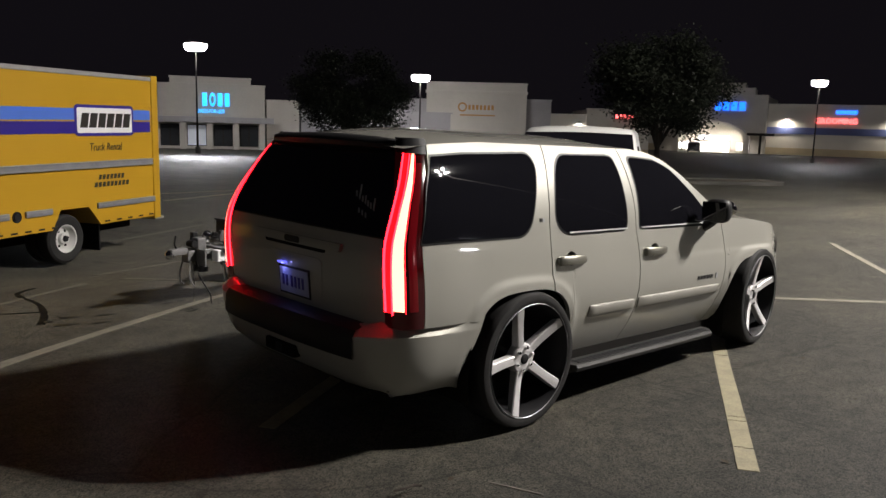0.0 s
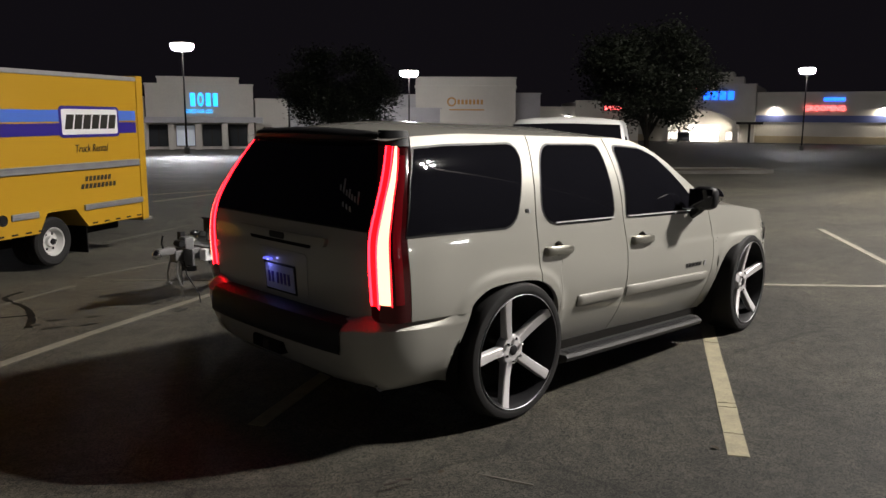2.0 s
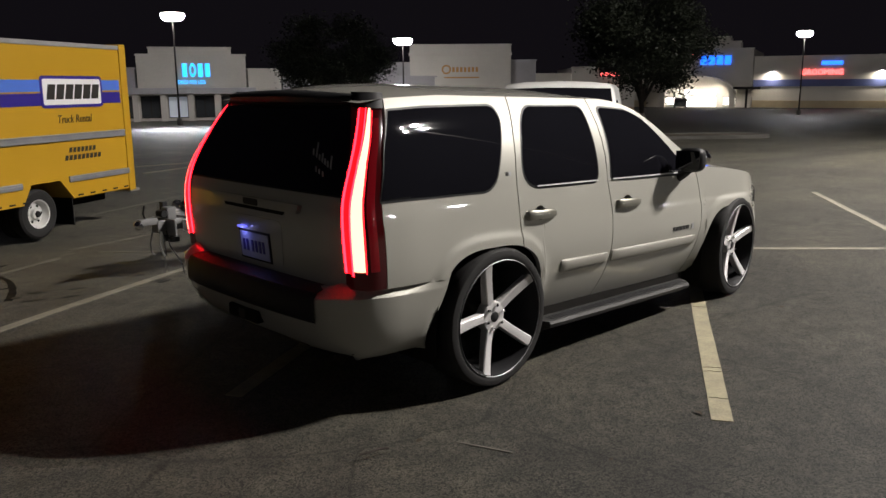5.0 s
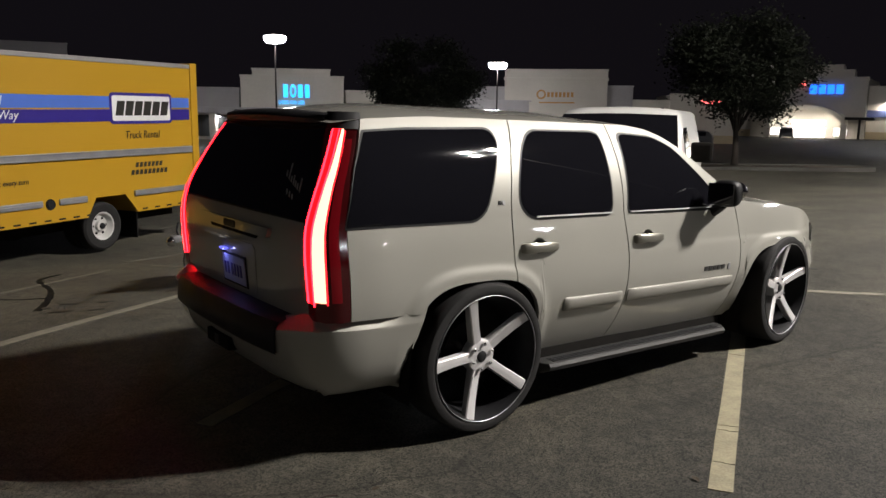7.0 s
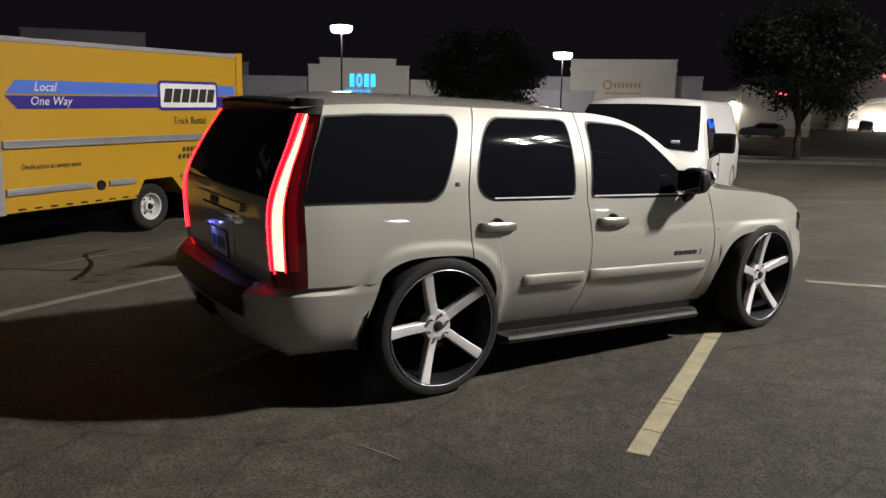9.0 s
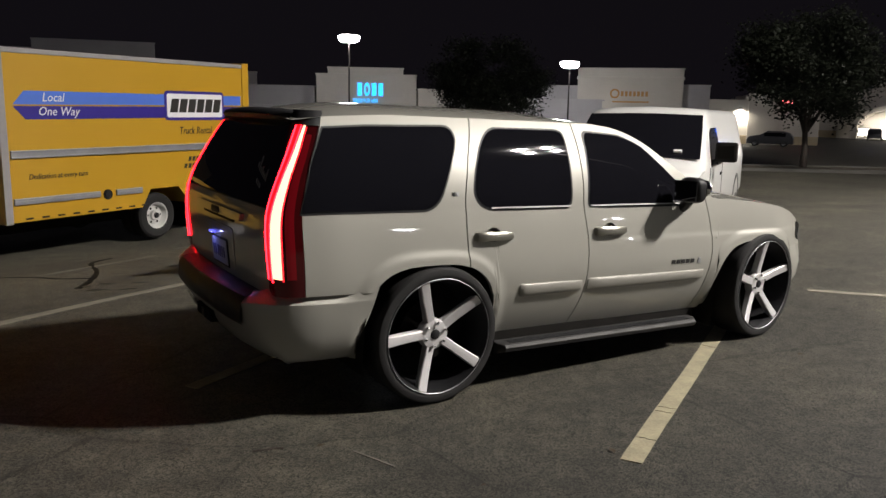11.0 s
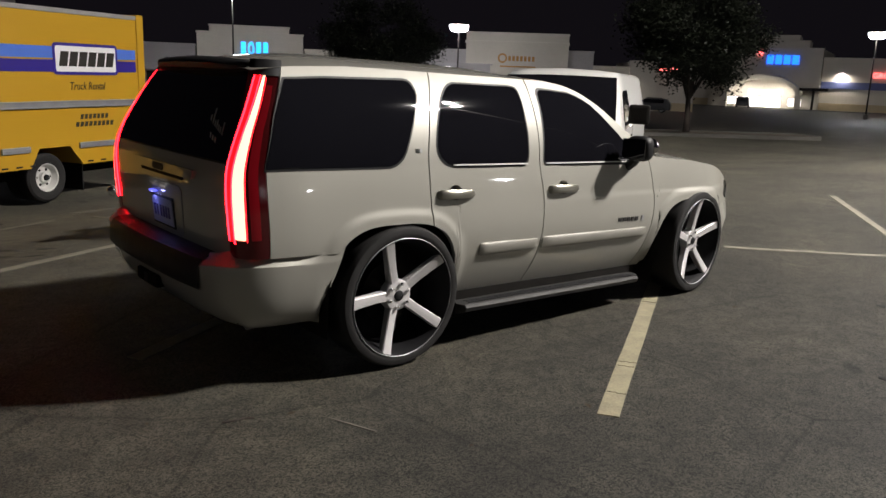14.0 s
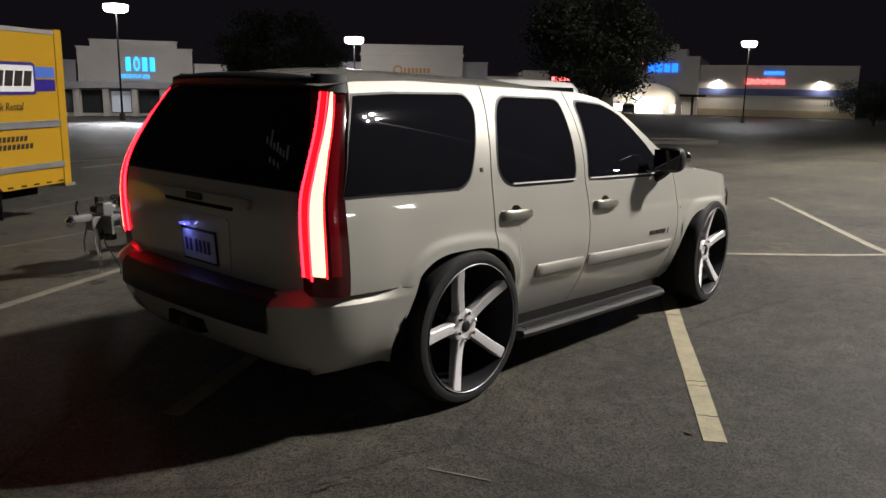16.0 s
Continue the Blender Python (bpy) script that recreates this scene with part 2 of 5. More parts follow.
def lathe(profile, sides=48, m=None):
    """A turned form: profile of (radius, height) round the local y axis."""
    bm = bmesh.new()
    rows = [[(r * math.cos(2 * math.pi * k / sides), h, r * math.sin(2 * math.pi * k / sides)) for k in range(sides)] for r, h in profile]
    add_grid(bm, rows, close=True)
    bmesh.ops.recalc_face_normals(bm, faces=bm.faces)
    if m is not None:
        bmesh.ops.transform(bm, matrix=m, verts=bm.verts)
    return bm


def text_mesh(words, size, depth=0.003, shear=0.0, align="LEFT", width=1.0):
    cu = bpy.data.curves.new("words", "FONT")
    cu.body, cu.size, cu.extrude, cu.shear, cu.align_x, cu.resolution_u = words, size, depth, shear, align, 2
    ob = new("words", cu)
    me = bpy.data.meshes.new_from_object(ob.evaluated_get(bpy.context.evaluated_depsgraph_get()))
    bpy.data.objects.remove(ob)
    bm = bmesh.new()
    bm.from_mesh(me)
    bpy.data.meshes.remove(me)
    bmesh.ops.transform(bm, matrix=Matrix.Diagonal((width, 1, 1, 1)), verts=bm.verts)
    return bm


def moved(bm, m):
    bmesh.ops.transform(bm, matrix=m, verts=bm.verts)
    return bm


def step(a, c, v):
    v = min(1.0, max(0.0, (v - a) / (c - a)))
    return v * v * (3 - 2 * v)


def lerp_table(table, v):
    if v <= table[0][0]:
        return table[0][1]
    for (a, p), (c, q) in zip(table, table[1:]):
        if v <= c:
            return p + (q - p) * (v - a) / (c - a)
    return table[-1][1]


def eased(table, v, soft=0.06):
    """The table's value with its corners rounded over a stretch of 2 * soft."""
    return sum(w * lerp_table(table, v + d * soft) for d, w in ((-1, 0.15), (-0.5, 0.2), (0, 0.3), (0.5, 0.2), (1, 0.15)))


# ---- ground ----
def ground_z(x, y):
    return -0.03 * step(-2.1, -1.15, y) - 0.45 * step(1.8, 9.0, y) - 1.1 * step(28, 85, math.hypot(x + 3, y + 4))


def build_ground():
    steps = [0]
    while steps[-1] < 900:
        steps.append(steps[-1] + max(0.5, 0.09 * steps[-1]))
    line = [-s for s in steps[:0:-1]] + steps
    verts = [(x + 1, y + 4, ground_z(x + 1, y + 4)) for y in line for x in line]
    n = len(line)
    faces = [(j * n + i, j * n + i + 1, (j + 1) * n + i + 1, (j + 1) * n + i) for j in range(n - 1) for i in range(n - 1)]
    me = bpy.data.meshes.new("ground")
    me.from_pydata(verts, [], faces)
    me.materials.append(ASPHALT)
    me.shade_smooth()
    tagged(new("ground", me), "worn grey asphalt of a car park at night", "ground", kind="structure")


build_ground()


def ground_strip(name, a, c, width, mat, label, ragged=0.0015, lift=0.004):
    """A painted strip on the asphalt with worn, uneven edges."""
    a, c = Vector((*a, 0)), Vector((*c, 0))
    d = (c - a)
    n = max(2, int(d.length / 0.15))
    side = Vector((-d.y, d.x, 0)).normalized() * width / 2
    rnd = random.Random(round(a.x * 100 + c.y * 7))
    top, low = [], []
    for i in range(n + 1):
        p = a + d * i / n
        row = []
        for s in (-1, -0.33, 0.33, 1):
            q = p + side * s + (side.normalized() * rnd.uniform(-ragged, ragged) if abs(s) == 1 else Vector())
            row.append((q.x, q.y, ground_z(q.x, q.y) + lift))
        top.append(row)
    bm = bmesh.new()
    grid = add_grid(bm, top)
    rim = [row[0] for row in grid] + [v for v in grid[-1][1:]] + [row[-1] for row in grid[-2::-1]] + [v for v in grid[0][-2:0:-1]]
    under = [bm.verts.new(v.co - Vector((0, 0, lift + 0.003))) for v in rim]
    for i in range(len(rim)):
        j = (i + 1) % len(rim)
        bm.faces.new((rim[i], rim[j], under[j], under[i]))
    bmesh.ops.recalc_face_normals(bm, faces=bm.faces)
    return tagged(part(name, bm, mat), label, "parking line", "painted parking lines", "structure")


# the last strip, 14 mm wide, is a pale scratch in the asphalt
LINES = [((0.40, -2.26), (6.0, 1.12), 0.115, LINE), ((-1.24, -0.02), (4.6, 3.35), 0.11, LINE), ((-3.6, 1.42), (3.4, 5.48), 0.11, LINE_MID),
         ((4.98, -0.16), (6.9, -2.2), 0.1, LINE_MID), ((10.3, 1.12), (5.8, -2.02), 0.1, LINE_MID), ((13.4, -1.5), (9.0, -4.3), 0.1, LINE_FAINT),
         ((-1.7, 5.0), (-0.1, 6.35), 0.1, LINE_FAINT), ((0.3, 7.1), (2.4, 7.9), 0.1, LINE_FAINT), ((0.42, 6.38), (1.9, 3.2), 0.09, LINE_FAINT),
         ((1.9, 10.5), (4.2, 11.7), 0.1, LINE_FAINT), ((6.0, 18.6), (11.5, 18.6), 0.12, LINE), ((5.6, 16.7), (10.5, 18.6), 0.12, LINE),
         ((24, 6), (20, 2.0), 0.1, LINE_FAINT), ((-0.75, -1.4), (-0.66, -1.7), 0.014, LINE_FAINT)]
for a, c, w, m in LINES:
    ground_strip("parking_line", a, c, w, m, "worn off-white paint line on the asphalt" if m is LINE else "faint worn paint line on the asphalt")


# ---- the lowered sport utility vehicle ----
RAKE = 0.03
ARCHES = ((-0.025, 0.47, 0.835), (2.99, 0.495, 0.86))
BELT = 1.17
WHEEL_F = 3.06


def arch_low(x):
    """Lower edge of the body side at x: the sill, or the wheel opening."""
    for cx, half, top in ARCHES:
        u = abs(x - cx) / half
        if u < 1:
            return max(0.33, 0.32 + (top - 0.32) * (1 - u ** 3.1) ** (1 / 3.1))
    return 0.33


def arch_near(x, z):
    """How close a point is to the lip of a wheel opening, 0 to 1."""
    best = 0.0
    for cx, half, top in ARCHES:
        u, w = abs(x - cx) / half, max(0.0, (z - 0.32)) / (top - 0.32)
        r = (u ** 3.1 + w ** 3.1) ** (1 / 3.1)
        best = max(best, step(1.19, 1.07, r))
    return best


def half_width(x, z):
    if z < BELT:
        u = (z - 0.78) / 0.39
        y = 1.0 - 0.038 * u * u if u > 0 else 1.0 - 0.1 * u * u
        y += 0.006 * step(0.95, 0.915, z) * step(1.2, 1.8, x)
    else:
        t = (z - BELT) / 0.53
        y = 0.962 - 0.07 * t - 0.18 * t * t
    y -= 0.03 * step(-0.6, -1.05, x) + 0.19 * step(3.15, 3.9, x)
    if x > 1.6 and z > BELT:
        y -= 0.04 * step(1.6, 2.5, x) * (z - BELT) / 0.5
    return y + 0.014 * arch_near(x, z) * step(1.15, 0.95, z)


def side_point(x, z, off=0.0, sign=-1):
    y = half_width(x, z)
    slope = (half_width(x, z + 0.01) - half_width(x, z - 0.01)) / 0.02
    n = Vector((0, 1, -slope)).normalized()
    return Vector((x, sign * (y + off * n.y), z + off * n.z - RAKE * x))


def top_edge(x):
    return eased([(-0.9, 1.64), (-0.6, 1.685), (-0.2, 1.708), (1.4, 1.708), (1.6, 1.685), (1.75, 1.64), (1.9, 1.56), (2.1, 1.415), (2.3, 1.285), (2.45, 1.195), (2.9, 1.165), (3.25, 1.12), (3.5, 1.06), (3.64, 1.0), (3.74, 0.92)], x, 0.05)


def cut_c(z):
    return eased([(0.3, 0.3), (0.8, 0.226), (0.95, 0.215), (1.1, 0.212), (1.25, 0.217), (1.45, 0.275), (1.72, 0.395)], z)


def cut_b(z):
    return eased([(0.3, 1.12), (0.5, 1.17), (0.7, 1.196), (0.9, 1.196), (1.05, 1.175), (1.16, 1.158), (1.72, 1.225)], z)


def cut_a(z):
    return eased([(0.25, 2.31), (0.45, 2.38), (0.66, 2.42), (0.8, 2.435), (1.0, 2.41), (1.25, 2.35)], z)


def lamp_front(z):
    return eased([(0.6, -0.838), (1.1, -0.846), (BELT, -0.84), (1.28, -0.815), (1.44, -0.757), (1.63, -0.655), (1.75, -0.6)], z)


XS = sorted(set([round(-0.84 + i * 0.03, 3) for i in range(156)] + [round(c + s * h * (1 - (k / 9) ** 2 * 0.3), 4) for c, h in ((-0.025, 0.471), (2.99, 0.496)) for s in (-1, 1) for k in range(10)]))


def side_panel(left, right, low, high, sign, rows=64, gap=0.009, hole=None):
    """One body panel between two shut lines; left and right give x by height, low and high give height by x."""
    zm = 0.9
    xs = [left(zm)] + [x for x in XS if left(zm) + 0.01 < x < right(zm) - 0.01] + [right(zm)]
    bm = bmesh.new()
    cols = []
    for i, x in enumerate(xs):
        u = (x - xs[0]) / (xs[-1] - xs[0])
        col = []
        for k in range(rows + 1):
            v = k / rows
            px = x
            for _ in range(3):
                z = low(px) + (high(px) - low(px)) * v
                px = left(z) + gap / 2 + (right(z) - left(z) - gap) * u
            col.append(side_point(px, low(px) + (high(px) - low(px)) * v, 0, sign))
        cols.append(col)
    grid = add_grid(bm, cols)
    rim = [c[0] for c in grid] + grid[-1][1:] + [c[-1] for c in grid[-2::-1]] + grid[0][-2:0:-1]
    inner = [bm.verts.new(v.co + Vector((0, -sign * 0.03, 0))) for v in rim]
    for i in range(len(rim)):
        j = (i + 1) % len(rim)
        bm.faces.new((rim[i], rim[j], inner[j], inner[i]))
    if hole is not None:
        gone = []
        for f in bm.faces:
            c = f.calc_center_median()
            if ((c.x - hole) / 0.075) ** 2 + ((c.z + RAKE * c.x - 1.0) / 0.06) ** 2 < 1:
                gone.append(f)
        bmesh.ops.delete(bm, geom=gone, context="FACES")
    bmesh.ops.recalc_face_normals(bm, faces=bm.faces)
    return bm


def handle_cup(hx, point):
    """The hollow behind a door handle, with a flush rim round it."""
    bm = bmesh.new()
    rows = []
    for s, off in ((0.84, -0.004), (0.80, -0.001), (0.795, 0.0006), (0.52, 0.0006), (0.475, 0.0004), (0.465, -0.006), (0.455, -0.03), (0.40, -0.05), (0.02, -0.055)):
        rows.append([point(hx + 0.115 * s * math.cos(a), 1.0 + 0.095 * s * math.sin(a), off) for a in [2 * math.pi * k / 28 for k in range(28)]])
    add_grid(bm, rows, close=True)
    bmesh.ops.recalc_face_normals(bm, faces=bm.faces)
    return bm


def rounded(poly, r=0.03, n=5):
    """The outline with its corners turned on arcs of about that radius."""
    out = []
    for i, p in enumerate(poly):
        a, c = Vector(poly[i - 1]), Vector(poly[(i + 1) % len(poly)])
        p = Vector(p)
        d0, d1 = a - p, c - p
        k0, k1 = min(r, d0.length * 0.45), min(r, d1.length * 0.45)
        q0, q1 = p + d0.normalized() * k0, p + d1.normalized() * k1
        for t in range(n + 1):
            t /= n
            out.append(tuple(q0 * (1 - t) ** 2 + p * 2 * t * (1 - t) + q1 * t * t))
    return out


def span(poly, z):
    xs = []
    for (ax, az), (cx, cz) in zip(poly, poly[1:] + poly[:1]):
        if (az - z) * (cz - z) <= 0 and az != cz:
            xs.append(ax + (cx - ax) * (z - az) / (cz - az))
    return (min(xs), max(xs)) if xs else None


def patch(poly, point, off, sink=0.012, rows=14, cols=12, dome=0.0):
    """A plate laid on a curved surface: an outline filled row by row, with a turned-in edge."""
    zs = [p[1] for p in poly]
    z0, z1 = min(zs) + 1e-4, max(zs) - 1e-4
    bm = bmesh.new()
    levels = [z0 + (z1 - z0) * (0.5 - 0.5 * math.cos(math.pi * k / rows)) for k in range(rows + 1)]
    pts = []
    for z in levels:
        a, c = span(poly, z)
        pts.append([(a + (c - a) * k / cols, z) for k in range(cols + 1)])
    swell = [dome * (1 - abs(2 * (z - z0) / (z1 - z0) - 1) ** 2.4) ** 0.6 for z in levels]
    grid = add_grid(bm, [[point(x, z, off + up * (1 - (abs(2 * k / cols - 1)) ** 14)) for k, (x, z) in enumerate(row)] for row, up in zip(pts, swell)])
    deep = [[point(x, z, off - sink) for x, z in row] for row in pts]
    idx = [(0, k) for k in range(cols + 1)] + [(r, cols) for r in range(1, rows + 1)] + [(rows, k) for k in range(cols - 1, -1, -1)] + [(r, 0) for r in range(rows - 1, 0, -1)]
    rim = [grid[r][k] for r, k in idx]
    inner = [bm.verts.new(deep[r][k]) for r, k in idx]
    for i in range(len(rim)):
        j = (i + 1) % len(rim)
        bm.faces.new((rim[i], rim[j], inner[j], inner[i]))
    bmesh.ops.recalc_face_normals(bm, faces=bm.faces)
    return bm


def grown(poly, d):
    cx, cz = sum(p[0] for p in poly) / len(poly), sum(p[1] for p in poly) / len(poly)
    hx, hz = max(abs(p[0] - cx) for p in poly), max(abs(p[1] - cz) for p in poly)
    return [(cx + (x - cx) * (1 + d / hx), cz + (z - cz) * (1 + d / hz)) for x, z in poly]


Q_WIN = rounded([(-0.842, 1.16), (-0.83, 1.16), (-0.05, 1.163), (0.03, 1.215), (0.225, 1.575), (0.2, 1.648), (-0.625, 1.625), (-0.635, 1.625), (-0.75, 1.43)], 0.05)
R_WIN = rounded([(0.37, 1.16), (1.045, 1.16), (1.08, 1.42), (1.105, 1.60), (1.09, 1.65), (0.51, 1.648), (0.4, 1.545), (0.315, 1.37), (0.285, 1.24)], 0.07)
F_WIN = rounded([(1.205, 1.16), (2.2, 1.155), (2.17, 1.23), (2.03, 1.365), (1.8, 1.565), (1.62, 1.632), (1.295, 1.645)], 0.05)


def rear_x(z):
    return eased([(0.25, -0.965), (0.6, -0.972), (0.95, -0.999), (1.08, -1.001), (BELT, -0.988), (1.25, -0.959), (1.33, -0.923), (1.4, -0.885), (1.63, -0.77), (1.72, -0.715)], z)


def rear_half(z):
    return half_width(-0.9, z)


def gate_half(z):
    """Half width of the tailgate between the tail lamps."""
    return rear_half(z) - 0.116


def corner_point(s, z, off=0.0, sign=-1):
    """Round the rear corner: s = 0 on the tailgate's side, 1 at the front edge of the tail lamp."""
    front, back, y = lamp_front(z), rear_x(z), rear_half(z)
    r = 0.1
    flat_rear, flat_side = 0.02, max(0.02, front - back - r)
    curve = r * math.pi / 2
    total = flat_rear + curve + flat_side
    d = s * total
    if d < flat_rear:
        p, n = Vector((back, y - r - flat_rear + d, z)), Vector((-1, 0, 0))
    elif d < flat_rear + curve:
        a = (d - flat_rear) / r
        n = Vector((-math.cos(a), math.sin(a), 0))
        p = Vector((back + r, y - r, z)) + r * n
    else:
        n = Vector((0, 1, 0))
        p = Vector((back + r + d - flat_rear - curve, y, z))
    p = p + off * n
    return Vector((p.x, sign * p.y, p.z - RAKE * p.x))


def corner_strip(s0, s1, z0, z1, off, sign, sink=0.01, rows=22, cols=6, taper=0.0, lean=0.0):
    bm = bmesh.new()
    rr = []
    for k in range(rows + 1):
        z = z0 + (z1 - z0) * k / rows
        mid, half = (s0 + s1) / 2 + lean * (k / rows) ** 1.6, (s1 - s0) / 2 * (1 - taper * (k / rows) ** 2)
        rr.append([(mid - half + 2 * half * i / cols, z) for i in range(cols + 1)])
    grid = add_grid(bm, [[corner_point(s, z, off, sign) for s, z in row] for row in rr])
    idx = [(0, k) for k in range(cols + 1)] + [(r, cols) for r in range(1, rows + 1)] + [(rows, k) for k in range(cols - 1, -1, -1)] + [(r, 0) for r in range(rows - 1, 0, -1)]
    rim = [grid[r][k] for r, k in idx]
    inner = [bm.verts.new(corner_point(*rr[r][k], off - sink, sign)) for r, k in idx]
    for i in range(len(rim)):
        j = (i + 1) % len(rim)
        bm.faces.new((rim[i], rim[j], inner[j], inner[i]))
    bmesh.ops.recalc_face_normals(bm, faces=bm.faces)
    return bm


def rear_point(y, z, off=0.0):
    """On the tailgate, which bows out towards its middle."""
    e = 0.004
    x = rear_x(z) - 0.014 * (1 - (y / 0.85) ** 2)
    slope = (rear_x(z + e) - rear_x(z - e)) / (2 * e)
    n = Vector((-1, 0, slope)).normalized()
    p = Vector((x, y, z)) + off * n
    return Vector((p.x, p.y, p.z - RAKE * p.x))


def wheel(parent, x, side, phase, turn=0.0):
    """A big machined five-spoke wheel with a low tyre; it faces local -y."""
    hub = new("wheel")
    hub.parent = parent
    hub.matrix_local = pose(x, side * (0.975 if x < 1 else 0.97), 0.399, 0, 0, turn) @ (Matrix.Identity(4) if side < 0 else pose(0, 0, 0, 0, 0, 180))
    R, L = 0.427, 0.356
    part("tyre", lathe([(L - 0.012, -0.045), (L + 0.006, -0.058), (L + 0.028, -0.064), (R - 0.016, -0.055), (R - 0.005, -0.036), (R, -0.015), (R, 0.2), (R - 0.008, 0.22), (L + 0.02, 0.24), (L - 0.012, 0.22), (L - 0.012, -0.045)], 72), RUBBER, hub, smooth=True)
    part("rim_lip", lathe([(L + 0.001, -0.055), (L + 0.0015, -0.0628), (L - 0.0005, -0.0642), (L - 0.0022, -0.0625), (L - 0.0026, -0.054), (L + 0.001, -0.054)], 72), GREY_METAL, hub, "bright machined rim lip", True)
    part("rim_barrel", lathe([(L - 0.002, -0.06), (L - 0.022, -0.03), (L - 0.03, 0.06), (L - 0.04, 0.2), (0.1, 0.21), (0.06, 0.2), (0.02, 0.2)], 72), RIM_BLACK, hub, "black rim barrel", True)
    for k in range(5):
        a = radians(phase + 72 * k)
        bm = bmesh.new()
        rows = []
        for r, w, y, d in ((0.045, 0.034, 0.004, 0.06), (0.09, 0.030, 0.0, 0.055), (0.16, 0.029, -0.010, 0.05), (0.25, 0.031, -0.028, 0.045), (0.315, 0.033, -0.044, 0.04), (0.349, 0.035, -0.053, 0.03)):
            rows.append([(r, y + d, -w), (r, y + 0.007, -w), (r, y, -w + 0.006), (r, y - 0.001, 0), (r, y, w - 0.006), (r, y + 0.007, w), (r, y + d, w)])
        add_grid(bm, rows)
        bmesh.ops.recalc_face_normals(bm, faces=bm.faces)
        part("spoke", moved(bm, Matrix.Rotation(-a, 4, "Y")), SILVER, hub, "flat machined silver spoke")
    part("hub_plate", lathe([(0.0, -0.004), (0.055, -0.004), (0.088, 0.0), (0.096, 0.012), (0.096, 0.06), (0.0, 0.06)], 40), SILVER, hub, "silver hub plate", True)
    part("centre_cap", lathe([(0.0, -0.014), (0.022, -0.014), (0.031, -0.009), (0.034, 0.0), (0.034, 0.01)], 28), BLACK, hub, "dark centre cap", True)
    for k in range(6):
        a = radians(20 + 60 * k)
        part("lug_nut", lathe([(0.0, -0.024), (0.007, -0.024), (0.011, -0.017), (0.011, 0.0), (0.0135, 0.002)], 6, Matrix.Translation((0.071 * math.cos(a), 0, 0.071 * math.sin(a)))), CHROME, hub)
    part("brake_disc", lathe([(0.0, 0.1), (0.19, 0.1), (0.19, 0.13), (0.0, 0.13)], 40), UNDER, hub)


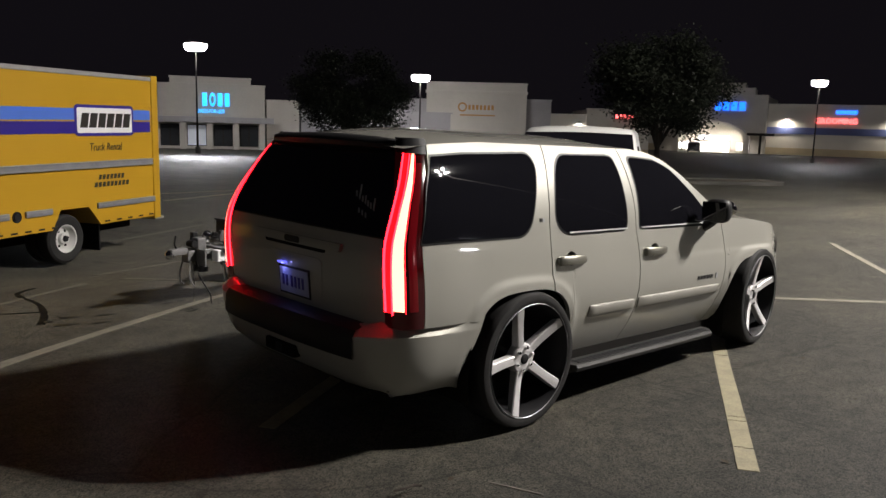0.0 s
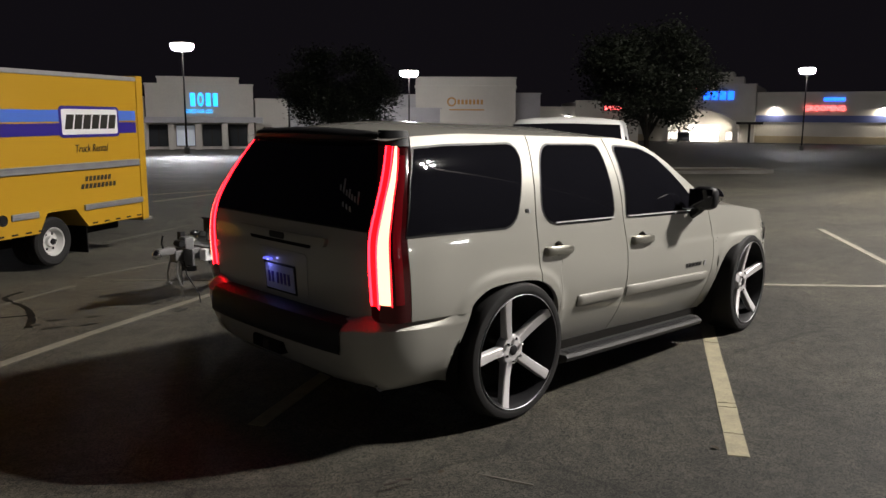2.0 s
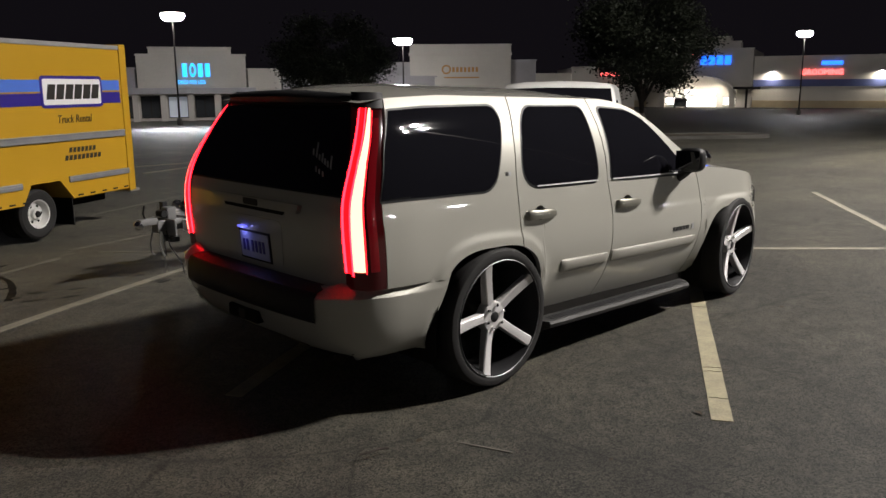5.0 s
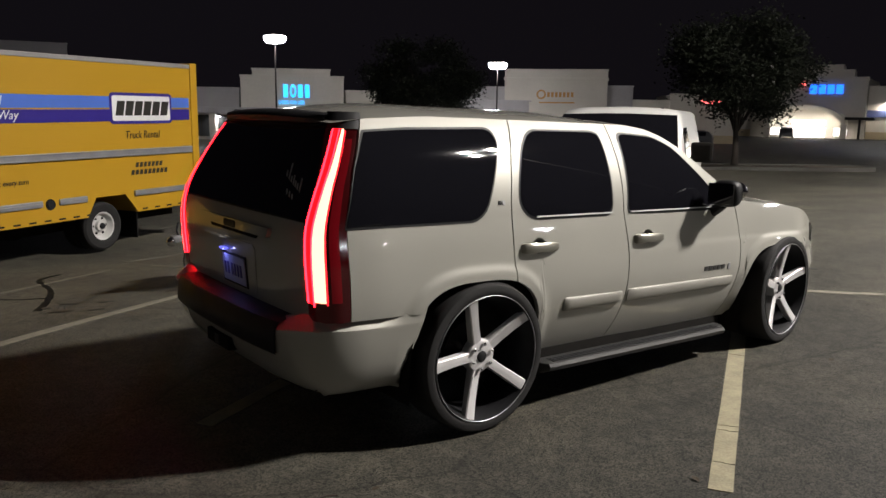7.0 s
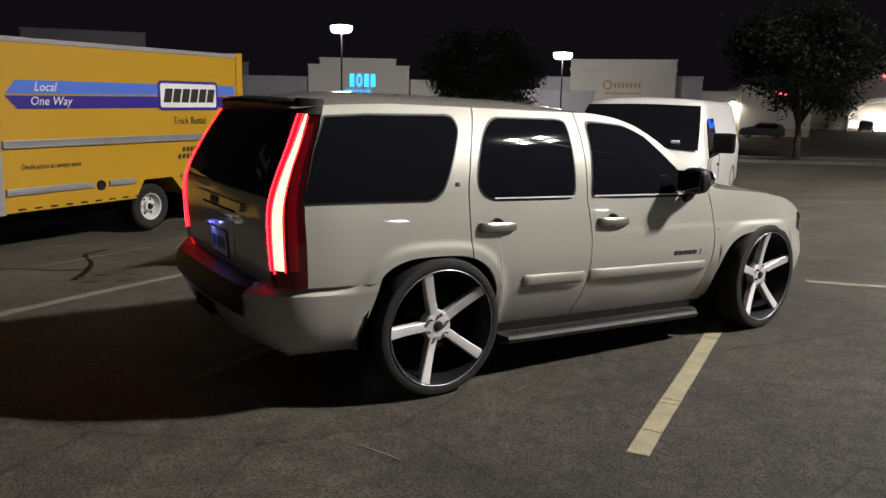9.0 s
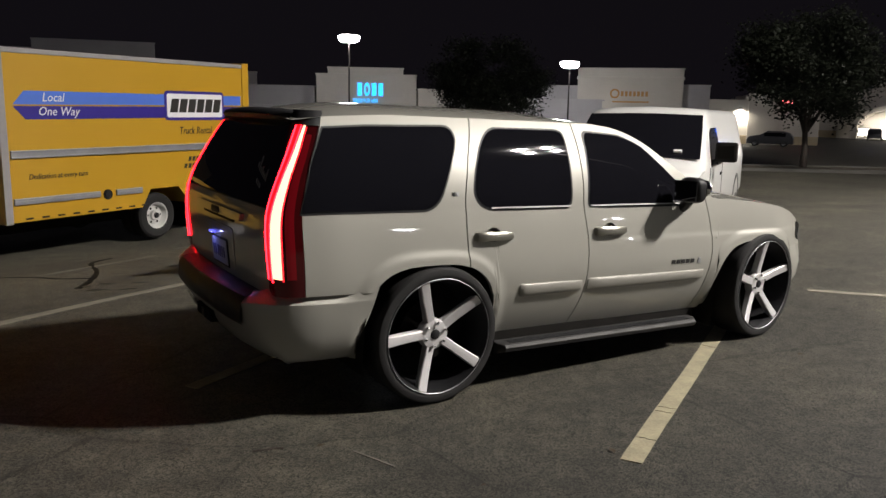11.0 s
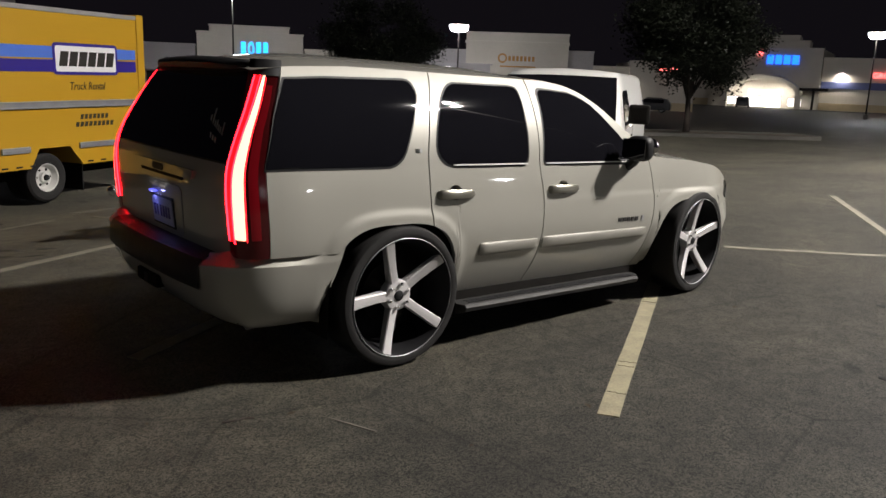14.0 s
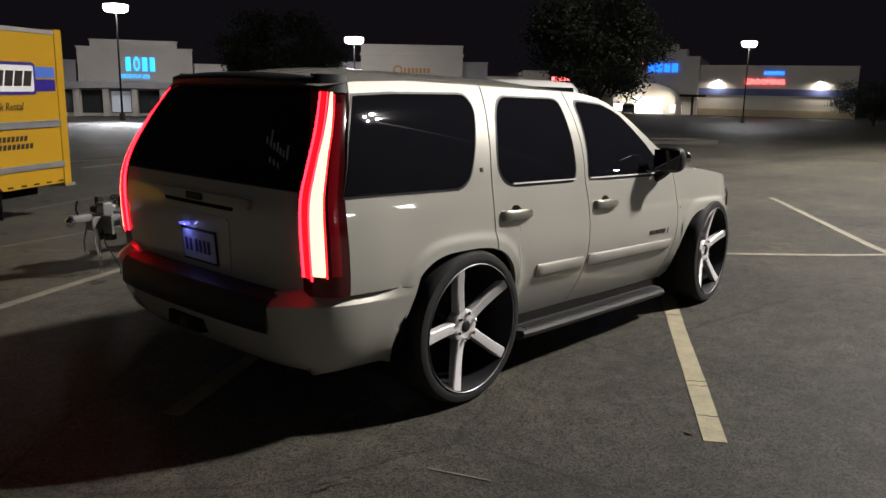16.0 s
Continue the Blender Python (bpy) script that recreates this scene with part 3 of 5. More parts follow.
def build_suv():
    car = thing("suv", pose(0, 0, 0), "lowered pewter SUV on large silver five-spoke wheels, tail lamps lit", "car")
    for sign in (-1, 1):
        def sp(x, z, off=0.0):
            return side_point(x, z, off, sign)

        quarter = part("rear_quarter_panel", side_panel(lamp_front, cut_c, lambda x: max(0.70 if x < -0.3 else 0.32, arch_low(x)), top_edge, sign), PAINT, car, smooth=True)
        rear_door = part("rear_door", side_panel(cut_c, cut_b, arch_low, top_edge, sign, hole=0.41), PAINT, car, smooth=True)
        front_door = part("front_door", side_panel(cut_b, cut_a, arch_low, top_edge, sign, hole=1.385), PAINT, car, smooth=True)
        fender = part("front_fender", side_panel(cut_a, lambda z: 3.74 - 0.05 * step(0.7, 1.0, z), lambda x: max(arch_low(x), 0.4 if x > 3.3 else 0.3), top_edge, sign), PAINT, car, smooth=True)
        for owner, poly in ((quarter, Q_WIN), (rear_door, R_WIN), (front_door, F_WIN)):
            part("window_seal", patch(grown(poly, 0.014), sp, 0.0025, 0.01, 18, 16), BLACK, owner, "black rubber window seal")
            part("window", patch(poly, sp, 0.006, 0.01, 18, 16), GLASS, owner, "dark tinted window glass", True)
        for owner, x0, x1 in ((rear_door, 0.40, 1.04), (front_door, 1.22, 2.15)):
            part("belt_strip", patch([(x0, 1.160), (x1, 1.160), (x1, 1.169), (x0, 1.169)], sp, 0.012, 0.012, 3, 10), SILVER, owner, "bright strip along the window's foot")
        for owner, x0, x1 in ((rear_door, 0.625, 1.155), (front_door, 1.205, 2.36)):
            part("side_moulding", patch(rounded([(x0, 0.585), (x1, 0.593), (x1, 0.665), (x0, 0.670)], 0.02), sp, 0.007, 0.012, 10, 24, 0.015), TRIM_PAINT, owner, "body-coloured rub strip", True)
        for owner, hx in ((rear_door, 0.41), (front_door, 1.385)):
            part("handle_cup", handle_cup(hx, sp), PAINT, owner, smooth=True)
            bm = bmesh.new()
            rows = []
            for d, h, o, w in ((-0.145, 0.010, 0.0, 0.004), (-0.14, 0.020, 0.004, 0.02), (-0.125, 0.026, 0.008, 0.032), (-0.06, 0.024, 0.018, 0.034), (0.0, 0.023, 0.02, 0.034), (0.06, 0.023, 0.018, 0.034), (0.12, 0.021, 0.01, 0.028), (0.145, 0.016, 0.004, 0.018), (0.155, 0.008, 0.0, 0.004)):
                z = 0.99
                h, o, w = h * 1.2, o * 0.7, w * 0.75
                rows.append([sp(hx + d, z - h, o), sp(hx + d, z - h * 0.9, o + w * 0.7), sp(hx + d, z - h * 0.3, o + w), sp(hx + d, z + h * 0.4, o + w), sp(hx + d, z + h * 0.95, o + w * 0.6), sp(hx + d, z + h, o)])
            add_grid(bm, rows, close=True)
            bmesh.ops.recalc_face_normals(bm, faces=bm.faces)
            part("door_handle", bm, HANDLE, owner, "satin metal pull handle", True)
        # sill step with a ribbed tread
        bm = bmesh.new()
        rows = []
        for x, w in ((0.50, 0.4), (0.53, 0.95), (0.7, 1.0), (1.4, 1.0), (2.1, 1.0), (2.32, 0.95), (2.36, 0.5)):
            z = 0.255 - RAKE * x
            y = 0.90
            rows.append([(x, sign * (y - 0.05), z + 0.02), (x, sign * (y + 0.05 * w), z + 0.02), (x, sign * (y + 0.085 * w), z + 0.014), (x, sign * (y + 0.1 * w), z - 0.004), (x, sign * (y + 0.09 * w), z - 0.03), (x, sign * (y + 0.04), z - 0.05), (x, sign * (y - 0.05), z - 0.05)])
        add_grid(bm, rows)
        bm.faces.new([v for v in bm.verts][:7])
        bm.faces.new([v for v in bm.verts][-7:])
        bmesh.ops.recalc_face_normals(bm, faces=bm.faces)
        board = part("running_board", bm, BOARD_GREY, car, "grey-painted step bar", True)
        for k in range(3):
            y = 0.905 + 0.022 * k
            part("tread_rib", box(0.58, 2.28, min(sign * y, sign * (y + 0.014)), max(sign * y, sign * (y + 0.014)), 0.272, 0.279, 0.002, Matrix(((1, 0, 0, 0), (0, 1, 0, 0), (-RAKE, 0, 1, 0), (0, 0, 0, 1)))), BLACK, board)
        part("sill", box(0.42, 2.42, min(sign * 0.8, sign * 0.87), max(sign * 0.8, sign * 0.87), 0.25, 0.42, 0.01, Matrix(((1, 0, 0, 0), (0, 1, 0, 0), (-RAKE, 0, 1, 0), (0, 0, 0, 1)))), UNDER, car)
        # wheel openings are lined in black
        for cx, half, top in ARCHES:
            bm = bmesh.new()
            rows = []
            for k in range(21):
                a = math.pi * k / 20
                cu, su = math.cos(a), math.sin(a)
                x = cx - half * 0.995 * math.copysign(abs(cu) ** (2 / 3.1), cu)
                z = 0.20 + (top - 0.20) * su ** (2 / 3.1) - RAKE * x
                rows.append([(x, sign * min(y, half_width(x, 0.6) - 0.012), z) for y in (1.0, 0.9, 0.55)])
            add_grid(bm, rows)
            part("wheel_arch_liner", bm, UNDER, car, smooth=True)
        # tail lamp, wrapped round the corner from bumper to roof
        lamp = part("tail_lamp", corner_strip(-0.14, 1.0, 0.70, 1.655, 0.004, sign, 0.03, 26, 14, 0.167, 0.095), RED_LENS, car, "tall red tail lamp round the corner", True)
        part("light_tube", corner_strip(0.19, 0.46, 0.8, 1.63, 0.0085, sign, 0.006, 40, 6, 0.78, 0.27), BAR_GLOW, lamp, "glowing warm white light tube", True)
        part("red_light_guide", corner_strip(-0.13, -0.055, 0.785, 1.64, 0.008, sign, 0.006, 40, 3, 0.5, 0.44), RED_GLOW, lamp, "glowing red strip", True)
        part("red_reflector", corner_strip(-0.05, 0.13, 0.785, 1.63, 0.006, sign, 0.006, 40, 3, 0.6, 0.38), RED_SOFT, lamp, "softly lit red band", True)
        part("red_light_guide", corner_strip(0.135, 0.175, 0.775, 1.64, 0.008, sign, 0.006, 40, 3, 0.3, 0.36), RED_GLOW, lamp, "glowing red strip", True)
        part("red_light_guide", corner_strip(0.475, 0.5, 0.79, 1.62, 0.008, sign, 0.006, 40, 3, 0.3, 0.17), RED_DIM, lamp, "thin dim red strip", True)
        part("red_reflector", corner_strip(0.58, 0.8, 0.80, 1.58, 0.006, sign, 0.004, 40, 3, 0.2, 0.06), RED_DEEP, lamp, "deep red lens band", True)
        part("lamp_cap", corner_strip(0.15, 1.0, 1.63, 1.715, 0.014, sign, 0.05, 4, 14), BLACK, lamp, "black cap of the lamp", True)
        # door mirror
        bm = bmesh.new()
        bmesh.ops.create_icosphere(bm, subdivisions=3, radius=1)
        for v in bm.verts:
            v.co = Vector([math.copysign(abs(c) ** 0.62, c) for c in v.co])
        moved(bm, pose(2.05, sign * 1.105, 1.272 - RAKE * 2, 0, 0, -sign * 8) @ Matrix.Diagonal((0.064, 0.098, 0.092, 1)))
        mirror = part("door_mirror", bm, BLACK, car, "black folding door mirror", True)
        part("mirror_glass", moved(box(-0.004, 0.004, -0.09, 0.09, -0.07, 0.07, 0.003), pose(1.98, sign * 1.105, 1.272 - RAKE * 2, 0, 0, -sign * 8)), GLASS, mirror)
        part("mirror_arm", tube([sp(2.12, 1.14, -0.01), sp(2.1, 1.15, 0.05), (2.07, sign * 1.07, 1.13)], [0.045, 0.035, 0.03], 8), BLACK, mirror, smooth=True)
        bm = bmesh.new()
        bmesh.ops.create_icosphere(bm, subdivisions=2, radius=1)
        moved(bm, pose(2.115, sign * 1.135, 1.285 - RAKE * 2) @ Matrix.Diagonal((0.032, 0.088, 0.066, 1)))
        part("mirror_cap", bm, CHROME, mirror, "bright mirror cap", True)
        # head lamp and front corner
        lamp_front_unit = part("head_lamp", patch(rounded([(3.62, 0.84), (3.715, 0.80), (3.715, 0.95), (3.64, 0.98)], 0.03), lambda x, z, off=0.0: side_point(x, z, off, sign), 0.006, 0.02, 8, 8), GLASS, car, "dark head lamp at the corner", True)
        part("head_lamp_reflector", patch(rounded([(3.665, 0.83), (3.712, 0.81), (3.712, 0.90), (3.69, 0.93)], 0.015), lambda x, z, off=0.0: side_point(x, z, off, sign), 0.009, 0.01, 6, 6), CHROME, lamp_front_unit, "bright lamp reflector")
    # badges on the near side and the far side
    for sign in (-1, 1):
        def sp(x, z, off=0.0):
            return side_point(x, z, off, sign)

        for k in range(5):
            part("name_badge_bar", patch([(2.0 + 0.05 * k, 0.722), (2.036 + 0.05 * k, 0.722), (2.038 + 0.05 * k, 0.752), (2.0 + 0.05 * k, 0.752)], sp, 0.004, 0.006, 2, 2), BOARD_GREY, car, "dark bar of the name badge")
        part("flame_badge", patch([(2.275, 0.718), (2.31, 0.718), (2.305, 0.758), (2.28, 0.758)], sp, 0.005, 0.006, 2, 2), GREY_METAL, car)
        for k in range(2):
            part("trim_badge", patch([(0.125 + 0.026 * k, 1.24), (0.143 + 0.026 * k, 1.24), (0.145 + 0.026 * k, 1.262), (0.125 + 0.026 * k, 1.262)], sp, 0.004, 0.006, 2, 2), GREY_METAL if k else BOARD_GREY, car, "small trim badge")
    # roof, windscreen, bonnet, front
    bm = bmesh.new()
    rows = []
    for x in [-0.80 + 0.1 * k for k in range(24)]:
        z, y = top_edge(x), half_width(x, top_edge(x))
        lift = 0.06 * step(-0.95, -0.3, x) + 0.01
        lift *= 1 - 0.6 * step(0.9, 1.5, x)
        rows.append([(x, y * s, z + lift * (1 - abs(s) ** 2.4) - RAKE * x) for s in (-1, -0.97, -0.9, -0.75, -0.5, -0.25, 0, 0.25, 0.5, 0.75, 0.9, 0.97, 1)])
    add_grid(bm, rows)
    part("roof", bm, PAINT, car, smooth=True)
    bm = bmesh.new()
    rows = []
    for k in range(9):
        x = 1.52 + (2.50 - 1.52) * k / 8
        z, y = top_edge(x), half_width(x, top_edge(x)) - 0.01
        rows.append([(x + 0.16 * (1 - s * s), y * s, z + 0.02 * (1 - s * s) - RAKE * x) for s in (-1, -0.8, -0.5, -0.2, 0, 0.2, 0.5, 0.8, 1)])
    add_grid(bm, rows)
    part("windscreen", bm, GLASS, car, "dark windscreen glass", True)
    bm = bmesh.new()
    rows = []
    for k in range(15):
        x = 2.42 + (3.68 - 2.42) * k / 14
        z, y = top_edge(x), half_width(x, top_edge(x))
        rows.append([(x + 0.08 * (1 - s * s) * k / 14, y * s, z + 0.045 * (1 - abs(s) ** 3) - RAKE * x) for s in (-1, -0.93, -0.8, -0.5, -0.2, 0, 0.2, 0.5, 0.8, 0.93, 1)])
    add_grid(bm, rows)
    part("bonnet", bm, PAINT, car, smooth=True)
    bm = bmesh.new()
    rows = []
    for z, nose in ((0.22, 3.70), (0.25, 3.80), (0.34, 3.86), (0.50, 3.88), (0.64, 3.86), (0.70, 3.82), (0.78, 3.79)):
        tuck = 0.10 if z < 0.24 else 0.03 if z < 0.3 else 0.0
        start = 3.525 if z < 0.4 else 3.522 - 0.05 * ((z - 0.4) / 0.4) ** 2
        swell = 0.05 * max(0.0, min(1.0, (0.8 - z) / 0.2))
        flank = [(x, half_width(x, max(z, 0.34)) + 0.004 + swell * f - tuck) for x, f in ((start, 0.25), (start + 0.06, 0.8), (start + 0.12, 1.0), (3.70, 1.0))]
        flank += [(nose - 0.075, flank[-1][1] - 0.045), (nose - 0.03, 0.66 - tuck), (nose + 0.01, 0.4), (nose + 0.02, 0.0)]
        rows.append([(x, -y, z - 0.11) for x, y in flank] + [(x, y, z - 0.11) for x, y in flank[-2::-1]])
    add_grid(bm, rows)
    bmesh.ops.recalc_face_normals(bm, faces=bm.faces)
    part("front_bumper", bm, PAINT, car, smooth=True)
    part("grille", box(3.70, 3.76, -0.55, 0.55, 0.58, 0.80, 0.02), BLACK, car)
    part("air_dam", box(3.45, 3.66, -0.72, 0.72, 0.09, 0.2, 0.02), BLACK, car, "black air dam under the front bumper")
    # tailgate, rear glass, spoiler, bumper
    gate = part("tailgate", patch([(-gate_half(0.62), 0.62), (gate_half(0.62), 0.62), (gate_half(0.9), 0.9), (gate_half(1.17), 1.172), (-gate_half(1.17), 1.172), (-gate_half(0.9), 0.9)], rear_point, 0.0, 0.03, 16, 24), PAINT, car, "tailgate in pewter paint", True)
    part("gate_frame", patch([(-0.80, 0.72), (0.80, 0.72), (0.85, 1.15), (gate_half(1.6), 1.6), (gate_half(1.69), 1.69), (-gate_half(1.69), 1.69), (-gate_half(1.6), 1.6), (-0.85, 1.15)], rear_point, -0.012, 0.02, 16, 24), BLACK, car)
    glass = part("rear_window", patch([(-gate_half(1.18), 1.182), (gate_half(1.18), 1.182), (gate_half(1.4), 1.4), (gate_half(1.55), 1.55), (gate_half(1.65), 1.65), (-gate_half(1.65), 1.65), (-gate_half(1.55), 1.55), (-gate_half(1.4), 1.4)], rear_point, 0.002, 0.02, 16, 24), GLASS, car, "black tinted rear window", True)
    film = material("grey_window_film", (0.3, 0.29, 0.28), 0.6)
    for k, (y, z, h) in enumerate(((-0.665, 1.305, 0.07), (-0.635, 1.315, 0.035), (-0.605, 1.325, 0.035), (-0.575, 1.335, 0.05), (-0.545, 1.345, 0.035), (-0.51, 1.355, 0.085), (-0.475, 1.37, 0.035), (-0.62, 1.265, 0.03), (-0.585, 1.275, 0.03), (-0.55, 1.285, 0.03))):
        part("window_decal", patch([(y, z), (y + 0.016, z + 0.003), (y + 0.022 + h * 0.3, z + h), (y + 0.008 + h * 0.3, z + h)], rear_point, 0.0035, 0.002, 4, 3), film, glass, "faded grey bar of a sticker")
    bm = bmesh.new()
    rows = []
    for y in [-0.63 + 1.26 * k / 16 for k in range(17)]:
        e = 1 - (abs(y) / 0.63) ** 8 * 0.8
        x = -0.755 - 0.035 * (1 - (y / 0.8) ** 2)
        hump = -0.04 + 0.06 * (1 - (y / 0.8) ** 2)
        rows.append([Vector((a, y, z - RAKE * a)) for a, z in ((-0.56, 1.70 + hump), (x + 0.02, 1.712 + 0.6 * hump), (x - 0.03 * e, 1.70 + 0.4 * hump), (x - 0.05 * e, 1.68 + 0.3 * hump), (x - 0.035 * e, 1.655), (x + 0.01, 1.64), (-0.63, 1.635))])
    add_grid(bm, rows)
    part("roof_spoiler", bm, BLACK, car, "black roof-edge spoiler", True)
    part("plate_recess", patch(rounded([(-0.25, 0.70), (0.27, 0.70), (0.29, 0.99), (-0.27, 0.99)], 0.03), rear_point, 0.003, 0.004, 6, 8), PAINT, gate)
    bar = part("gate_handle_bar", patch(rounded([(-0.46, 1.055), (0.46, 1.055), (0.48, 1.105), (-0.48, 1.105)], 0.02), rear_point, 0.026, 0.026, 6, 12), PAINT, gate, "broad handle bar over the plate", True)
    # flat dark plate, no hollow: the groove's shade is in its colour
    part("groove_shade", patch(rounded([(-0.3, 1.03), (0.34, 1.03), (0.35, 1.053), (-0.31, 1.053)], 0.012), rear_point, 0.005, 0.006, 4, 12), UNDER, gate, "dark plate for the shaded grip groove under the bar")
    part("gate_emblem", patch(rounded([(-0.075, 1.06), (0.08, 1.06), (0.085, 1.098), (-0.07, 1.098)], 0.012), rear_point, 0.031, 0.006, 4, 6), BOARD_GREY, bar, "dark badge on the bar")
    # part of the plate lamp's blue light is put into the base colour
    plate = part("number_plate", patch([(-0.13, 0.735), (0.18, 0.735), (0.18, 0.89), (-0.13, 0.89)], rear_point, 0.012, 0.008, 4, 6), material("blue_lit_plate", (0.4, 0.42, 0.6), 0.5), gate, "number plate under a blue plate lamp")
    part("plate_frame", patch([(-0.143, 0.722), (0.193, 0.722), (0.193, 0.903), (-0.143, 0.903)], rear_point, 0.008, 0.006, 4, 6), BLACK, gate)
    for k in range(6):
        y = 0.14 - 0.04 * k - (0.015 if k > 1 else 0)
        part("plate_bar", patch([(y - 0.011, 0.775), (y + 0.011, 0.775), (y + 0.011, 0.845), (y - 0.011, 0.845)], rear_point, 0.0145, 0.003, 2, 2), BLUE_DARK, plate, "dark bar on the plate")
    part("plate_lamp", patch([(0.10, 0.915), (0.17, 0.915), (0.17, 0.925), (0.10, 0.925)], rear_point, 0.03, 0.025, 2, 2), PLATE_GLOW, gate, "small blue plate lamp")
    area_lamp("plate_light", rear_point(0.13, 0.912, 0.045), rear_point(0.06, 0.78, 0.0), 0.06, 0.03, (0.3, 0.32, 1.0), 160)

    def bumper_row(z, out, low_side):
        y = 0.975 - low_side
        front = lerp_table([(0.3, -0.5), (0.39, -0.492), (0.54, -0.452), (0.74, -0.398)], z)
        pts = []
        for s in (-1, 1):
            keep = 0.979 - 0.1 * max(0.0, z - 0.65) if z > 0.65 else y
            half = [(front, s * (half_width(front, max(z, 0.36)) + 0.002)), (-0.53, s * (keep + 0.026)), (-0.57, s * (0.3 * y + 0.7 * keep + 0.025)), (-0.64, s * (0.7 * y + 0.3 * keep + 0.022)), (-0.72, s * (y + 0.018)), (-0.8, s * (y + 0.012)), (-0.9, s * (y - 0.015)), (-0.965 - out * 0.5, s * (y - 0.055)), (-1.015 - out * 0.8, s * (y - 0.12)), (-1.05 - out, s * (y - 0.21)), (-1.075 - out, s * 0.5)]
            pts += half if s < 0 else [(-1.085 - out, 0)] + half[::-1]
        drop = 0.065 * min(1.0, (z - 0.285) / 0.3)
        return [(x, yy, z - drop * step(0.82, 0.6, abs(yy)) - RAKE * x) for x, yy in pts]

    bm = bmesh.new()
    add_grid(bm, [bumper_row(z, o, l) for z, o, l in ((0.285, -0.14, 0.15), (0.315, -0.07, 0.095), (0.38, -0.012, 0.055), (0.46, 0.022, 0.028), (0.56, 0.042, 0.01), (0.64, 0.05, 0.0), (0.654, 0.05, -0.001), (0.659, 0.046, 0.003), (0.722, -0.02, 0.054), (0.738, -0.09, 0.1))])
    bmesh.ops.recalc_face_normals(bm, faces=bm.faces)
    bumper = part("rear_bumper", bm, PAINT, car, "body-coloured wrap-round rear bumper", True)
    bm = bmesh.new()
    rows = []
    for y in [-0.70 + 1.4 * k / 12 for k in range(13)]:
        x = -1.140 + 0.05 * (abs(y) / 0.8) ** 3
        rows.append([(x + 0.2, y, 0.687), (x + 0.075, y, 0.683), (x + 0.02, y, 0.665), (x - 0.006, y, 0.625), (x - 0.011, y, 0.52), (x + 0.002, y, 0.50)])
    rows = [[(x, y, z - RAKE * x) for x, y, z in r] for r in rows]
    add_grid(bm, rows)
    part("bumper_step_pad", bm, BLACK, bumper, "black plastic step pad", True)
    # box stands proud of the bumper, dark to stand for the recess's shade
    part("hitch_shade_box", box(-1.136, -1.0, -0.16, 0.16, 0.42, 0.495, 0.012), UNDER, bumper, "dark box for the shaded tow-hitch recess")
    part("tow_hitch", box(-1.141, -0.9, -0.035, 0.035, 0.43, 0.485, 0.008), BLACK, bumper)
    part("exhaust_tip", tube([(-0.55, -0.72, 0.3), (-0.75, -0.72, 0.31), (-0.86, -0.73, 0.305)], 0.03, 14), GREY_METAL, car, "steel exhaust tip", True)
    # closed underside and cabin core, black inside
    bm = bmesh.new()
    add_box(bm, -0.92, 3.55, -0.60, 0.60, 0.28, 0.9, 0.02)
    add_box(bm, 0.50, 2.40, -0.86, 0.86, 0.24, 0.9, 0.02)
    add_box(bm, -0.95, -0.5, -0.82, 0.82, 0.34, 0.68, 0.02)
    add_box(bm, -0.72, 2.2, -0.80, 0.80, 0.88, 1.2, 0.02)
    part("underbody", bm, UNDER, car)
    part("rear_axle", tube([(0, -0.9, 0.395), (0, 0.9, 0.395)], 0.05, 12), UNDER, car)
    for x, side, phase, turn in ((0, -1, 107, 0), (0, 1, 60, 0), (WHEEL_F, -1, 90, 5.8), (WHEEL_F, 1, 20, 5.8)):
        wheel(car, x, side, phase, turn)
    return car


build_suv()


# ---- the rental truck ----
def wheel_small(parent, m, R=0.37, L=0.21, w=0.22, rim=None, hub_label="white steel rim"):
    hub = new("wheel")
    hub.parent = parent
    hub.matrix_local = m
    part("tyre", lathe([(L, 0.0), (L + 0.02, -0.012), (R - 0.04, -0.014), (R - 0.008, 0.01), (R, 0.04), (R, w - 0.03), (R - 0.02, w), (L, w)], 48), RUBBER, hub, smooth=True)
    part("rim", lathe([(L + 0.005, -0.005), (L - 0.012, 0.0), (L - 0.03, 0.05), (L * 0.75, 0.085), (L * 0.42, 0.08), (L * 0.38, 0.03), (L * 0.25, 0.02), (0.0, 0.02)], 40), rim or WHITE_PAINT, hub, hub_label, True)
    for k in range(6):
        a = 2 * math.pi * k / 6
        part("rim_hole", lathe([(0.0, 0.078), (0.02, 0.078), (0.02, 0.09)], 10, Matrix.Translation((L * 0.6 * math.cos(a), -0.002, L * 0.6 * math.sin(a)))), UNDER, hub)
    part("hub_cap", lathe([(0.0, -0.01), (L * 0.2, -0.005), (L * 0.24, 0.03)], 20), BLACK, hub)
    return hub


